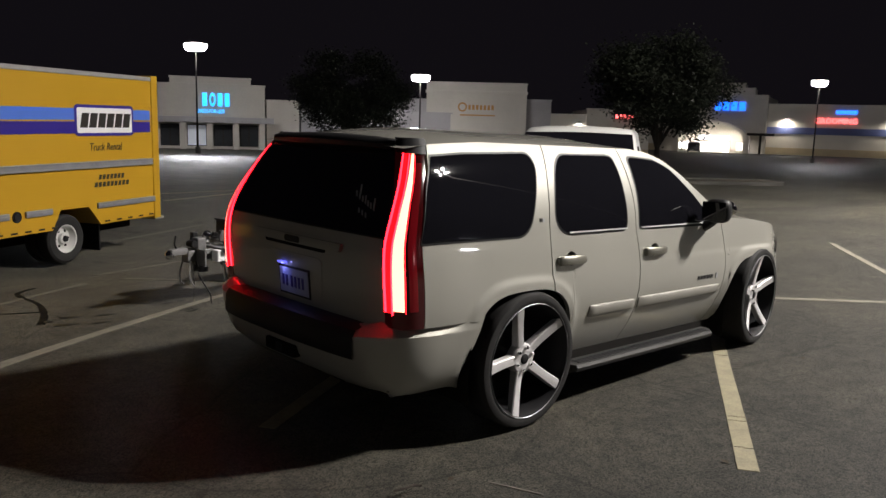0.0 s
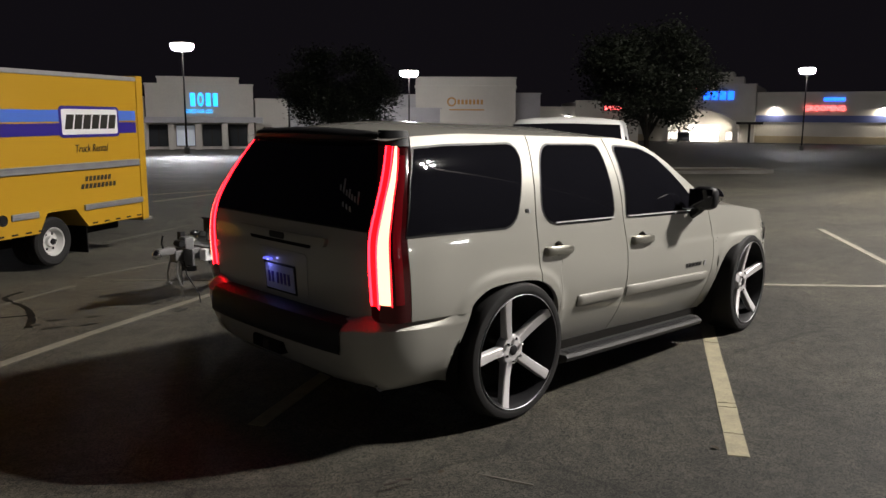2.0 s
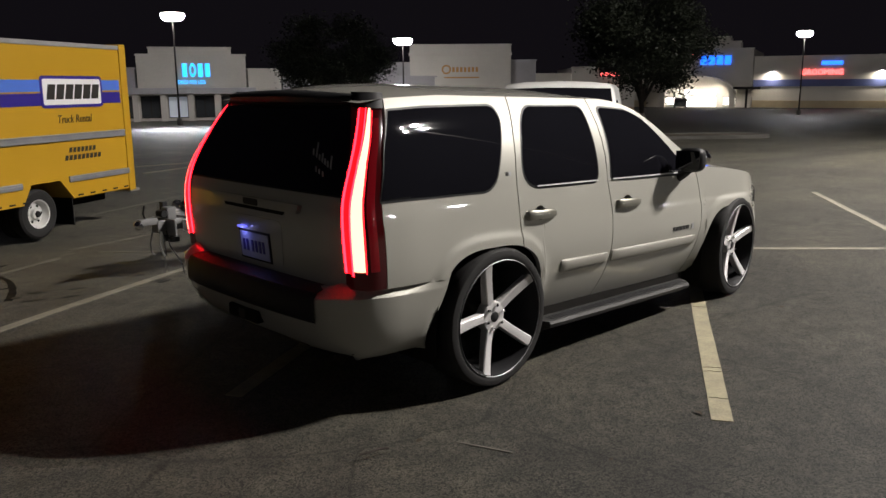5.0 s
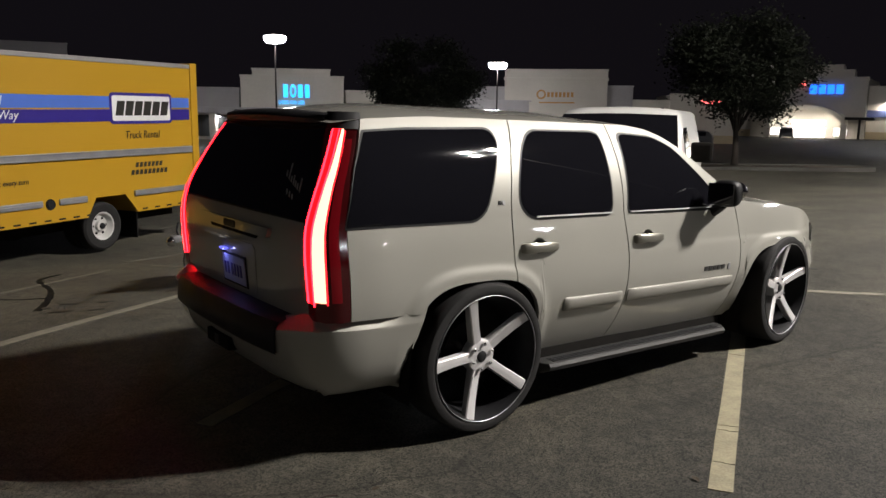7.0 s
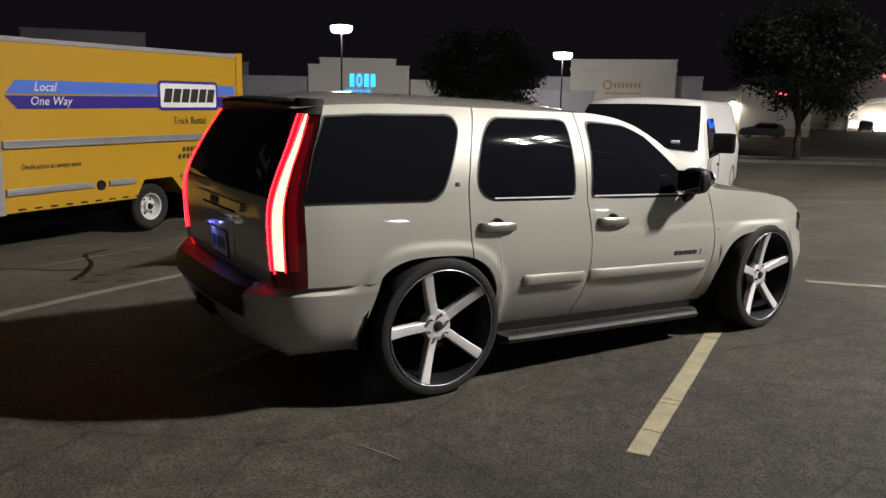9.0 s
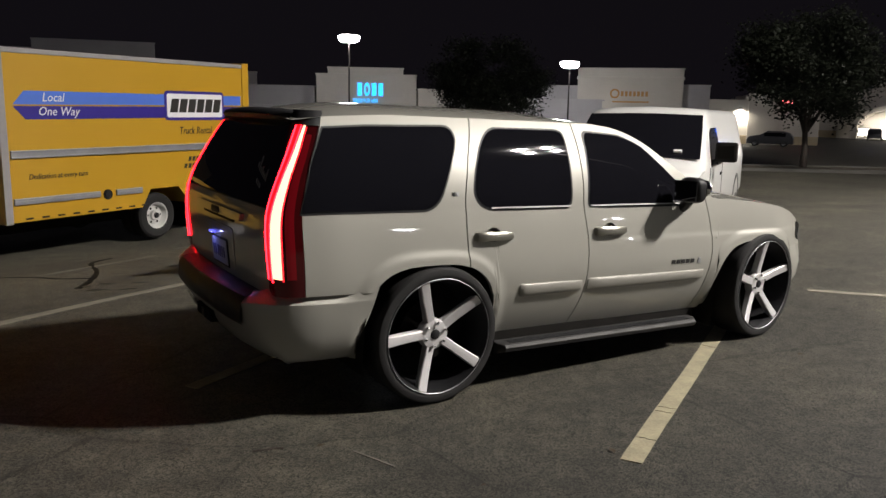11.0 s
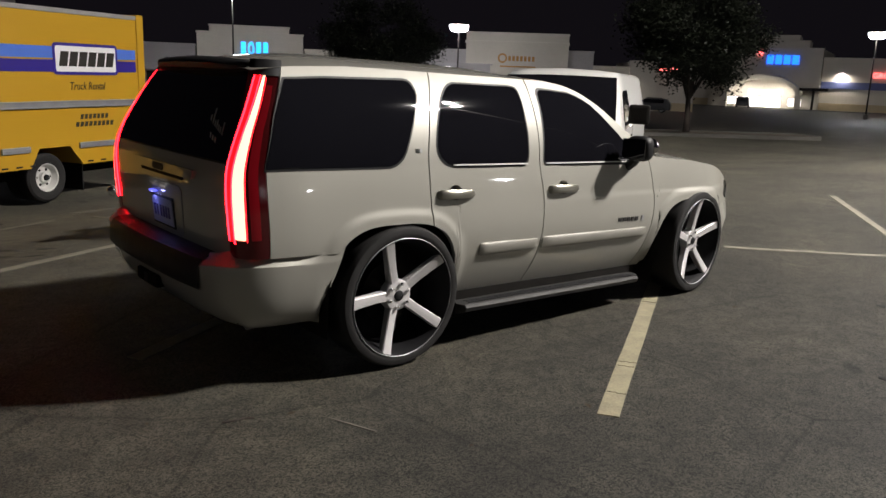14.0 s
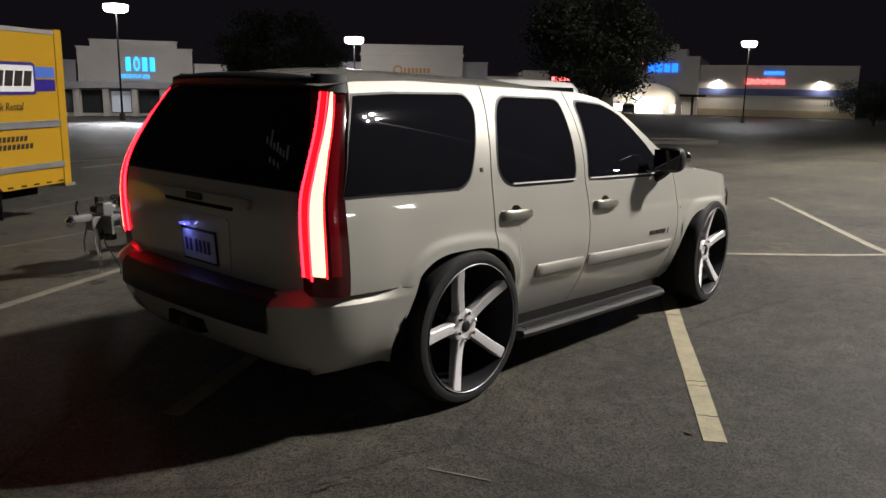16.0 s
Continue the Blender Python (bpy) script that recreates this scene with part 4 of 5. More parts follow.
def build_truck():
    # local x runs back along the box to its rear corner, local -y faces the camera, z = 0 on the asphalt
    g = -0.43
    T = Matrix.Translation((2.21, 9.335, g)) @ Matrix.Rotation(math.atan2(0.495, 0.869), 4, "Z")
    truck = thing("box_truck", T, "yellow rental box truck with blue stripes and a white sign", "truck")

    def z(v):
        return v - g

    def plate(name, s0, s1, z0, z1, mat, d0, d1, parent, label="", bevel=0.0):
        return part(name, box(s0, s1, -d1, -d0, z(z0), z(z1), bevel), mat, parent, label)

    L = -4.66
    bm = bmesh.new()
    outline = [(L, 0.12), (-2.42, 0.12), (-2.25, 0.40), (-1.68, 0.40), (-1.42, 0.10), (0.0, 0.10), (0.0, 2.37), (L, 2.37)]
    front = [bm.verts.new((x, 0, z(v))) for x, v in outline]
    bm.faces.new(front)
    back = [bm.verts.new((x, 2.3, z(v))) for x, v in outline]
    bm.faces.new(back[::-1])
    for i in range(len(outline)):
        j = (i + 1) % len(outline)
        bm.faces.new((front[i], back[i], back[j], front[j]))
    bmesh.ops.recalc_face_normals(bm, faces=bm.faces)
    body = part("box_body", bm, YELLOW, truck, "yellow cargo box")
    plate("roof_cap", L - 0.02, -0.1, 2.37, 2.44, ROOF_GREY, -2.32, 0.012, truck, "grey roof cap", 0.012)
    plate("rear_post", -0.12, 0.04, 0.06, 2.46, YELLOW, -2.32, 0.02, body, "yellow rear corner post", 0.012)
    plate("front_post", L - 0.03, L + 0.08, 0.1, 2.44, ROOF_GREY, -2.32, 0.016, body, "grey front corner post", 0.01)
    for s0, s1, zz in ((L + 0.1, -0.14, 1.035),):
        part("rub_rail", box(s0, s1, -0.03, 0.0, z(zz - 0.055), z(zz + 0.055), 0.01), GREY_METAL, body, "grey rub rail")
        for k in range(2):
            part("rail_lip", box(s0, s1, -0.038, 0.0, z(zz - 0.05 + 0.08 * k), z(zz - 0.03 + 0.08 * k), 0.004), GREY_METAL, body)
    for s0, s1 in ((L + 0.1, -3.2), (-2.92, -2.43), (-1.5, -0.1)):
        part("rub_rail", box(s0, s1, -0.03, 0.0, z(0.355), z(0.445), 0.01), GREY_METAL, body, "grey rub rail")
        part("rail_lip", box(s0, s1, -0.036, 0.0, z(0.39), z(0.41), 0.004), GREY_METAL, body)
    part("fuel_filler", lathe([(0.0, -0.012), (0.05, -0.012), (0.055, -0.004), (0.065, -0.006), (0.075, -0.014), (0.08, 0.0)], 24, Matrix.Translation((-3.06, 0, z(0.38)))), BLACK, body, "round black fuel filler")
    for k in range(9):
        s = -4.4 + 0.245 * k
        part("skirt_slot", box(s, s + 0.11, -0.006, 0.01, z(0.145), z(0.17)), BLACK, body)
    for k in range(5):
        s = -1.33 + 0.27 * k
        part("skirt_slot", box(s, s + 0.11, -0.006, 0.01, z(0.125), z(0.15)), BLACK, body)
    # decals

    def decal(name, pts, mat, d, label=""):
        b = bmesh.new()
        a = [b.verts.new((x, -d, z(v))) for x, v in pts]
        c = [b.verts.new((x, -d + 0.004, z(v))) for x, v in pts]
        b.faces.new(a)
        b.faces.new(c[::-1])
        for i in range(len(pts)):
            j = (i + 1) % len(pts)
            b.faces.new((a[i], c[i], c[j], a[j]))
        bmesh.ops.recalc_face_normals(b, faces=b.faces)
        return part(name, b, mat, body, label)

    tip = -4.47
    decal("upper_stripe", [(tip, 1.70), (-0.16, 1.725), (-0.16, 1.885), (tip + 0.17, 1.885)], BLUE_LIGHT, 0.004, "mid-blue stripe with an arrow end")
    decal("lower_stripe", [(tip, 1.68), (tip + 0.17, 1.50), (-0.16, 1.525), (-0.16, 1.70)], BLUE_DARK, 0.004, "dark blue stripe with an arrow end")
    ring = rounded([(-1.90, 1.475), (-0.585, 1.475), (-0.585, 1.945), (-1.90, 1.945)], 0.07)
    decal("sign_border", ring, BLUE_DARK, 0.008, "dark blue sign border")
    ring = rounded([(-1.855, 1.52), (-0.63, 1.52), (-0.63, 1.90), (-1.855, 1.90)], 0.04)
    decal("sign_field", ring, WHITE_DECAL, 0.012, "white sign field")
    for k in range(6):
        s = -1.80 + 0.188 * k
        decal("logo_bar", [(s, 1.60), (s + 0.155, 1.60), (s + 0.205, 1.82), (s + 0.05, 1.82)], BLACK_DECAL, 0.016, "black slanted bar of the logo")

    def words(name, text, s, v, size, mat, shear=0.25, width=0.9):
        b = moved(text_mesh(text, size, 0.002, shear, "LEFT", width), Matrix.Translation((s, -0.008, z(v))) @ Matrix.Rotation(math.pi / 2, 4, "X"))
        return part(name, b, mat, body)

    words("lettering", "Truck Rental", -1.62, 1.25, 0.17, BLACK_DECAL, 0.2, 0.82)
    words("lettering", "Local", -4.05, 1.745, 0.17, WHITE_DECAL, 0.25, 0.95)
    words("lettering", "One Way", -4.12, 1.555, 0.17, WHITE_DECAL, 0.25, 0.95)
    words("lettering", "Dedication at every turn", -4.32, 0.69, 0.11, BLACK_DECAL, 0.2, 0.85)
    for n, v, w in ((7, 0.80, 0.058), (9, 0.685, 0.062)):
        for k in range(n):
            s = -1.5 + (0.06 if n == 7 else -0.04) + k * (w + 0.028)
            decal("web_and_phone_bar", [(s, v), (s + w, v), (s + w + 0.02, v + 0.075), (s + 0.02, v + 0.075)], BLACK_DECAL, 0.006)
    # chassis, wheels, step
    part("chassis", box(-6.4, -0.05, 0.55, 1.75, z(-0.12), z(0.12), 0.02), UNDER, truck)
    # added dark slab whose colour stands for the shade under the box
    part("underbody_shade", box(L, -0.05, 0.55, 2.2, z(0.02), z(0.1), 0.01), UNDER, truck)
    part("rear_step", box(-0.1, 0.14, -0.01, 2.31, z(0.03), z(0.08), 0.008), GREY_METAL, truck, "steel rear step")
    part("mud_flap", box(-1.42, -1.40, 0.05, 0.5, z(-0.32), z(0.14), 0.004), BLACK, truck, "black mud flap")
    for y, turn in ((0.12, 0), (0.36, 0), (2.2, 180)):
        wheel_small(truck, pose(-2.04, y, 0.372, 0, 0, turn), 0.372, 0.21, 0.2)
    # cab beyond the box
    bm = bmesh.new()
    prof = [(-4.75, 0.05), (-6.9, 0.05), (-6.98, 0.55), (-6.9, 0.75), (-6.05, 0.95), (-5.55, 1.6), (-5.2, 1.72), (-4.75, 1.72)]
    a = [bm.verts.new((x, 0.15, z(v))) for x, v in prof]
    c = [bm.verts.new((x, 2.15, z(v))) for x, v in prof]
    bm.faces.new(a)
    bm.faces.new(c[::-1])
    for i in range(len(prof)):
        j = (i + 1) % len(prof)
        bm.faces.new((a[i], c[i], c[j], a[j]))
    bmesh.ops.recalc_face_normals(bm, faces=bm.faces)
    bmesh.ops.bevel(bm, geom=bm.edges[:], offset=0.05, segments=3, affect="EDGES")
    part("cab", bm, YELLOW, truck, smooth=False)
    part("cab_window", box(-5.75, -5.0, 0.14, 0.16, z(1.0), z(1.5), 0.004), GLASS, truck)
    for y, turn in ((0.18, 0), (2.12, 180)):
        wheel_small(truck, pose(-6.2, y, 0.372, 0, 0, turn), 0.372, 0.21, 0.2)


build_truck()


# ---- the white cargo van ----
def build_van():
    # local +x is the van's nose; the near front corner of its roof stands at (5.8, 2.1)
    V = Matrix.Translation((6.58, 2.52, ground_z(6.3, 3.4))) @ Matrix.Rotation(radians(212.5), 4, "Z") @ Matrix.Translation((-0.2, -0.95, 0))
    van = thing("cargo_van", V, "white cargo van with dark windscreen and big black mirrors", "van")
    top = 1.84

    def section(x):
        # bottom, belt, roof half widths and roof height by x, nose at +
        roof = lerp_table([(-3.95, 1.78), (-3.8, 1.86), (-0.2, 1.88), (0.02, 1.84), (0.18, 1.75), (0.62, 1.36), (0.9, 1.15), (1.5, 1.02), (1.62, 0.9), (1.66, 0.4)], x)
        w = lerp_table([(-3.95, 0.97), (-3.6, 1.0), (0.3, 1.0), (1.1, 0.97), (1.5, 0.88), (1.66, 0.8)], x)
        return roof, w

    bm = bmesh.new()
    rows = []
    for x in (-3.98, -3.94, -3.8, -3.5, -3.1, -2.6, -1.8, -1.0, -0.5, -0.2, 0.0, 0.15, 0.3, 0.45, 0.6, 0.75, 0.9, 1.1, 1.3, 1.5, 1.6, 1.65):
        h, w = section(x)
        belt = min(1.08, h - 0.06)
        wt = w - 0.17 * max(0, h - 1.0) / 0.85
        pts = [(-w * 0.93, 0.3), (-w, 0.5), (-w, belt), (-wt, h - 0.07), (-wt + 0.06, h - 0.015), (-wt * 0.6, h + 0.015), (0, h + 0.03)]
        rows.append([(x, y, zz) for y, zz in pts + [(-y, zz) for y, zz in pts[-2::-1]]])
    grid = add_grid(bm, rows)
    bm.faces.new(grid[0])
    bm.faces.new(grid[-1][::-1])
    bmesh.ops.recalc_face_normals(bm, faces=bm.faces)
    part("body", bm, WHITE_PAINT, van, smooth=True)

    def screen(y, t, off):
        x = 0.12 + (0.82 - 0.12) * t
        h, w = section(x)
        wt = w - 0.17 * max(0, h - 1.0) / 0.85
        return Vector((x + off * 0.7, y * (wt - 0.05), h + 0.02 * (1 - abs(y)) + off))

    bm = bmesh.new()
    add_grid(bm, [[screen(y, t, 0.014) for y in (-1, -0.8, -0.5, -0.2, 0.2, 0.5, 0.8, 1)] for t in (0, 0.15, 0.35, 0.6, 0.85, 1)])
    part("windscreen", bm, GLASS, van, "black-looking windscreen", True)
    part("windscreen_sticker", box(-0.02, 0.09, -0.012, 0.012, -0.01, 0.03, 0, Matrix.Translation(screen(0.62, 0.86, 0.02)) @ Matrix.Rotation(0.7, 4, "Y") @ Matrix.Rotation(1.57, 4, "Z")), WHITE_DECAL, van)
    for s in (-1, 1):
        bm = bmesh.new()
        quad = [(0.42, 1.10), (-0.62, 1.10), (-0.6, 1.62), (-0.05, 1.62), (0.12, 1.55)]
        vs = []
        for x, zz in quad:
            h, w = section(x)
            y = w - 0.17 * max(0, zz - 1.08) / 0.72
            vs.append(bm.verts.new((x, s * (y + 0.008), zz)))
        bm.faces.new(vs)
        geo = bmesh.ops.extrude_face_region(bm, geom=bm.faces[:])
        bmesh.ops.translate(bm, verts=[v for v in geo["geom"] if isinstance(v, bmesh.types.BMVert)], vec=(0, -s * 0.02, 0))
        bmesh.ops.recalc_face_normals(bm, faces=bm.faces)
        part("side_window", bm, GLASS, van)
        part("door_seam", box(-0.72, -0.70, s * 1.0 - 0.004, s * 1.0 + 0.004, 0.35, 1.1), BLACK, van)
        part("door_seam", box(0.52, 0.535, s * 0.995 - 0.006, s * 0.995 + 0.006, 0.45, 1.1), BLACK, van)
        part("door_handle", box(-0.6, -0.48, s * 1.0 - 0.02, s * 1.0 + 0.02, 0.94, 0.98, 0.008), BLACK, van)
        mirror = part("door_mirror", box(0.2, 0.34, s * 1.03 - 0.02 if s > 0 else s * 1.3, s * 1.3 if s > 0 else s * 1.03 + 0.02, 1.17, 1.44, 0.04), UNDER, van, "large black door mirror")
        part("mirror_arm", tube([(0.3, s * 0.95, 1.14), (0.28, s * 1.06, 1.22)], 0.025, 8), BLACK, mirror)
        part("head_lamp", box(1.52, 1.68, s * 0.72 - 0.12, s * 0.72 + 0.12, 0.66, 0.84, 0.02), CHROME, van)
        for x in (-2.85, 0.85):
            wheel_small(van, pose(x, s * 0.97, 0.36, 0, 0, 0 if s < 0 else 180), 0.36, 0.2, 0.2, GREY_METAL, "grey steel rim")
            part("wheel_arch", lathe([(0.43, 0.0), (0.43, 0.012), (0.36, 0.012), (0.36, 0.0)], 30, pose(x, s * 1.0 - 0.006, 0.38)), BLACK, van)
    part("grille", box(1.6, 1.69, -0.6, 0.6, 0.62, 0.86, 0.02), BLACK, van)
    part("front_bumper", box(1.4, 1.74, -0.93, 0.93, 0.34, 0.56, 0.05), GREY_METAL, van)
    for y in (-0.3, 0.3):
        part("wiper", tube([screen(y, 0.98, 0.03), screen(y - 0.25, 0.7, 0.035), screen(y - 0.5, 0.55, 0.03)], 0.008, 6), BLACK, van)
    part("underbody", box(-3.8, 1.4, -0.85, 0.85, 0.22, 0.5, 0.03), UNDER, van)


build_van()


# ---- the small trailer behind the car ----
def build_trailer():
    g = ground_z(0.0, 3.9)
    T = Matrix.Translation((-0.1, 3.64, g + 0.11)) @ Matrix.Rotation(radians(10), 4, "Z")
    tr = thing("utility_trailer", T, "steel utility trailer with coupler, winch and tongue box", "trailer")
    bm = box(-0.08, 0.12, -0.045, 0.045, 0.42, 0.49, 0.02)
    part("coupler", bm, TRAILER_GREY, tr, "bright steel coupler", True)
    bm = bmesh.new()
    bmesh.ops.create_icosphere(bm, subdivisions=2, radius=0.05, matrix=Matrix.Translation((-0.08, 0, 0.43)))
    part("ball_socket", bm, CHROME, tr, "chrome ball socket", True)
    part("coupler_latch", tube([(0.0, 0, 0.49), (-0.02, 0, 0.54), (0.0, 0, 0.62)], 0.009, 8), BLACK, tr)
    part("tongue", box(0.1, 1.7, -0.055, 0.055, 0.34, 0.455, 0.012), TRAILER_GREY, tr, "grey steel tongue beam")
    for s in (-1, 1):
        part("a_frame", box(0, 1.42, -0.03, 0.03, 0.34, 0.43, 0.008, pose(0.5, s * 0.06, 0, 0, 0, s * 33)), TRAILER_GREY, tr)
        part("safety_chain", tube([(0.12, s * 0.06, 0.36), (0.09, s * 0.08, 0.22), (0.11, s * 0.1, 0.12), (0.14, s * 0.09, 0.09)], 0.009, 6), TRAILER_GREY, tr)
    part("front_plate", box(0.2, 0.225, -0.2, 0.2, 0.3, 0.47, 0.01), TRAILER_GREY, tr, "upright steel plate across the tongue")
    part("battery_tray", box(0.42, 0.6, -0.24, 0.24, 0.42, 0.47, 0.012), TRAILER_GREY, tr, "flat steel tray on the frame")
    part("cable_box", box(0.36, 0.47, -0.2, -0.1, 0.33, 0.45, 0.012), WHITE_DECAL, tr, "pale junction box")
    part("upright_post", box(0.28, 0.34, 0.1, 0.16, 0.2, 0.62, 0.01), BLACK, tr)
    part("winch_stand", box(0.22, 0.33, -0.06, 0.05, 0.45, 0.58, 0.015), TRAILER_GREY, tr)
    part("winch_strap", lathe([(0.0, -0.05), (0.035, -0.05), (0.035, 0.05), (0.0, 0.05)], 18, pose(0.19, 0.0, 0.52)), BLACK, tr)
    winch = part("winch", lathe([(0.0, -0.07), (0.06, -0.07), (0.06, -0.055), (0.04, -0.05), (0.04, 0.05), (0.06, 0.055), (0.06, 0.07), (0.0, 0.07)], 20, pose(0.43, 0.0, 0.57)), CHROME, tr, "chrome winch drum", True)
    part("winch_crank", tube([(0.43, -0.07, 0.57), (0.43, -0.13, 0.57), (0.47, -0.13, 0.66)], 0.009, 6), BLACK, winch)
    jack = part("jack_post", tube([(0.3, -0.02, 0.26), (0.3, -0.02, 0.46)], 0.036, 12), BLACK, tr, "black tongue jack, wound up")
    part("jack_foot", tube([(0.3, -0.02, 0.22), (0.3, -0.02, 0.27)], 0.06, 14), BLACK, jack)
    part("jack_post", tube([(0.52, -0.08, 0.27), (0.52, -0.08, 0.45)], 0.028, 12), BLACK, tr)
    part("prop_leg", tube([(0.5, -0.1, 0.34), (0.5, -0.14, 0.1), (0.5, -0.14, -0.12)], 0.014, 8), CHROME, tr)
    part("prop_leg", tube([(0.16, -0.04, 0.34), (0.15, -0.07, 0.1), (0.15, -0.07, -0.1)], 0.014, 8), CHROME, tr)
    part("brake_hose", tube([(0.2, -0.05, 0.34), (0.18, -0.12, 0.2), (0.26, -0.2, 0.0), (0.2, -0.3, -0.1), (0.08, -0.36, -0.1)], 0.007, 6), BLACK, tr, "black hose hanging to the ground")
    part("tool_box", box(0.72, 1.2, -0.3, 0.3, 0.455, 0.7, 0.02), BLACK, tr, "black tongue box")
    part("lid", box(0.71, 1.21, -0.31, 0.31, 0.7, 0.72, 0.008), BLACK, tr)
    part("white_plate", box(0.60, 0.61, -0.17, 0.07, 0.5, 0.62, 0.003), WHITE_DECAL, tr, "white plate in front of the tongue box")
    part("plate_bracket", box(0.61, 0.72, -0.03, 0.03, 0.455, 0.6, 0.004), TRAILER_GREY, tr)
    part("deck", box(1.7, 4.6, -0.9, 0.9, 0.38, 0.45, 0.01), UNDER, tr, "dark trailer deck")
    for s in (-1, 1):
        part("side_rail", box(1.7, 4.6, s * 0.9 - 0.02, s * 0.9 + 0.02, 0.36, 0.5, 0.006), TRAILER_GREY, tr)
        wheel_small(tr, pose(3.3, s * 1.02, 0.33 - 0.11, 0, 0, 0 if s < 0 else 180), 0.33, 0.18, 0.18, GREY_METAL, "grey steel rim")


build_trailer()


# ---- street lamps ----
def lamp_pole(x, y, z, h, heads, mat, label, reach=0.75, group="car park lamps", bowl=False):
    pole = thing("street_lamp", Matrix.Translation((x, y, z)), label, "street lamp", group)
    part("base", lathe([(0.0, 0.0), (0.22, 0.0), (0.22, 0.5), (0.2, 0.55), (0.0, 0.55)], 24, Matrix.Rotation(radians(90), 4, "X")), CONCRETE, pole, "round concrete base")
    part("pole", tube([(0, 0, 0.0), (0, 0, h * 0.5), (0, 0, h + 0.12)], [0.085, 0.07, 0.055], 12), POLE, pole)
    for hx, hy in heads:
        d = Vector((hx, hy, 0)).normalized()
        arm = part("arm", tube([(0, 0, h), (hx * reach * 0.6, hy * reach * 0.6, h + 0.02)], 0.03, 8), POLE, pole)
        m = Matrix.Translation((hx * reach, hy * reach, h)) @ Matrix.Rotation(math.atan2(d.y, d.x), 4, "Z")
        head = part("lamp_head", box(-0.28, 0.28, -0.22, 0.22, -0.03, 0.07, 0.02, m), POLE, pole)
        if bowl:
            # bowl enlarged and deepened so that its shape takes in the lamp's glare
            part("lamp_lens", lathe([(0.0, -0.36), (0.13, -0.34), (0.23, -0.27), (0.28, -0.15), (0.28, -0.03)], 20, m @ Matrix.Scale(1.7, 4) @ Matrix.Rotation(radians(90), 4, "X")), mat, head, "glowing bowl lens, enlarged to the size of its glare", True)
        else:
            part("lamp_face", box(-0.2, 0.2, -0.17, 0.17, -0.05, -0.031, 0.004, m), mat, head, "glowing white lamp face")
    return pole


lamp_pole(KEY.x, KEY.y, ground_z(KEY.x, KEY.y), KEY.z, [(1, 0), (-1, 0), (0, 1), (0, -1)], LAMP_GLOW, "dark car park lamp post out of view, with four lit heads")
# post that carries the added fill lamps on the right
lamp_pole(FILL_POLE.x, FILL_POLE.y, ground_z(FILL_POLE.x, FILL_POLE.y), FILL_POLE.z - ground_z(FILL_POLE.x, FILL_POLE.y), [(1, 0), (-1, 0), (0, 1), (0, -1)], LAMP_GLOW, "dark car park lamp post out of view, with four lit heads")
for px, py, pz, ph, pw in FAR_POLES:
    lamp_pole(px, py, pz, ph, [(0.87, -0.49), (-0.87, 0.49), (0.49, 0.87), (-0.49, -0.87)], FAR_LAMP_GLOW, "tall car park lamp post with four bright white heads", 0.42, bowl=True)

# lamps behind the viewer, which show only as glints in the car's paint
for px, py, ph in ((46, -47, 7.0), (64, -36, 8.0), (34, -62, 8.0), (-52, -14, 8.5), (-48, 6, 8.5), (-60, -34, 9.0), (-66, 22, 9.0)):
    lamp_pole(px, py, ground_z(px, py), ph, [(0.87, -0.49), (-0.87, 0.49)], FAR_LAMP_GLOW if px > 0 else WEAK_LAMP_GLOW, "tall car park lamp post with two bright white heads", 0.75, bowl=True)


# ---- shops at the edge of the car park ----
def facade(centre, facing, z0, name, label):
    """A shop block: local x runs along its front, to the viewer's right, local -y faces the car park."""
    f = Vector((*facing, 0)).normalized()
    T = Matrix.Translation((*centre, z0)) @ Matrix.Rotation(math.atan2(f.x, -f.y), 4, "Z")
    return thing(name, T, label, "building", "shops round the car park")


def block(owner, name, x0, x1, h, depth, mat, y0=0.0, z0=-0.3, label=""):
    wall = part(name, box(x0, x1, y0, y0 + depth, z0, h, 0.03), mat, owner, label)
    part("parapet_cap", box(x0 - 0.08, x1 + 0.08, y0 - 0.08, y0 + 0.35, h - 0.02, h + 0.14, 0.02), mat, wall)
    return wall


def shop_window(owner, x0, x1, z0, z1, y, panes=2, lit=None):
    w = part("shop_window", box(x0, x1, y - 0.03, y + 0.1, z0, z1), POLE, owner)
    step_x = (x1 - x0) / panes
    for k in range(panes):
        part("pane", box(x0 + k * step_x + 0.06, x0 + (k + 1) * step_x - 0.06, y - 0.05, y - 0.032, z0 + 0.08, z1 - 0.08), lit or SHOPGLASS, w)
    return w


def wall_lamp(owner, x, z, y, watts=130):
    fix = part("wall_lamp", box(x - 0.16, x + 0.16, y - 0.22, y, z, z + 0.2, 0.03), POLE, owner, "wall lamp")
    part("lamp_face", box(x - 0.13, x + 0.13, y - 0.2, y - 0.02, z - 0.02, z - 0.001), FAR_LAMP_GLOW, fix)
    p = owner.matrix_world @ Vector((x, y - 0.45, z - 0.1))
    q = owner.matrix_world @ Vector((x, y - 0.2, z - 3))
    area_lamp("wall_lamp_light", p, q, watts, 0.3, (1, 0.93, 0.8))


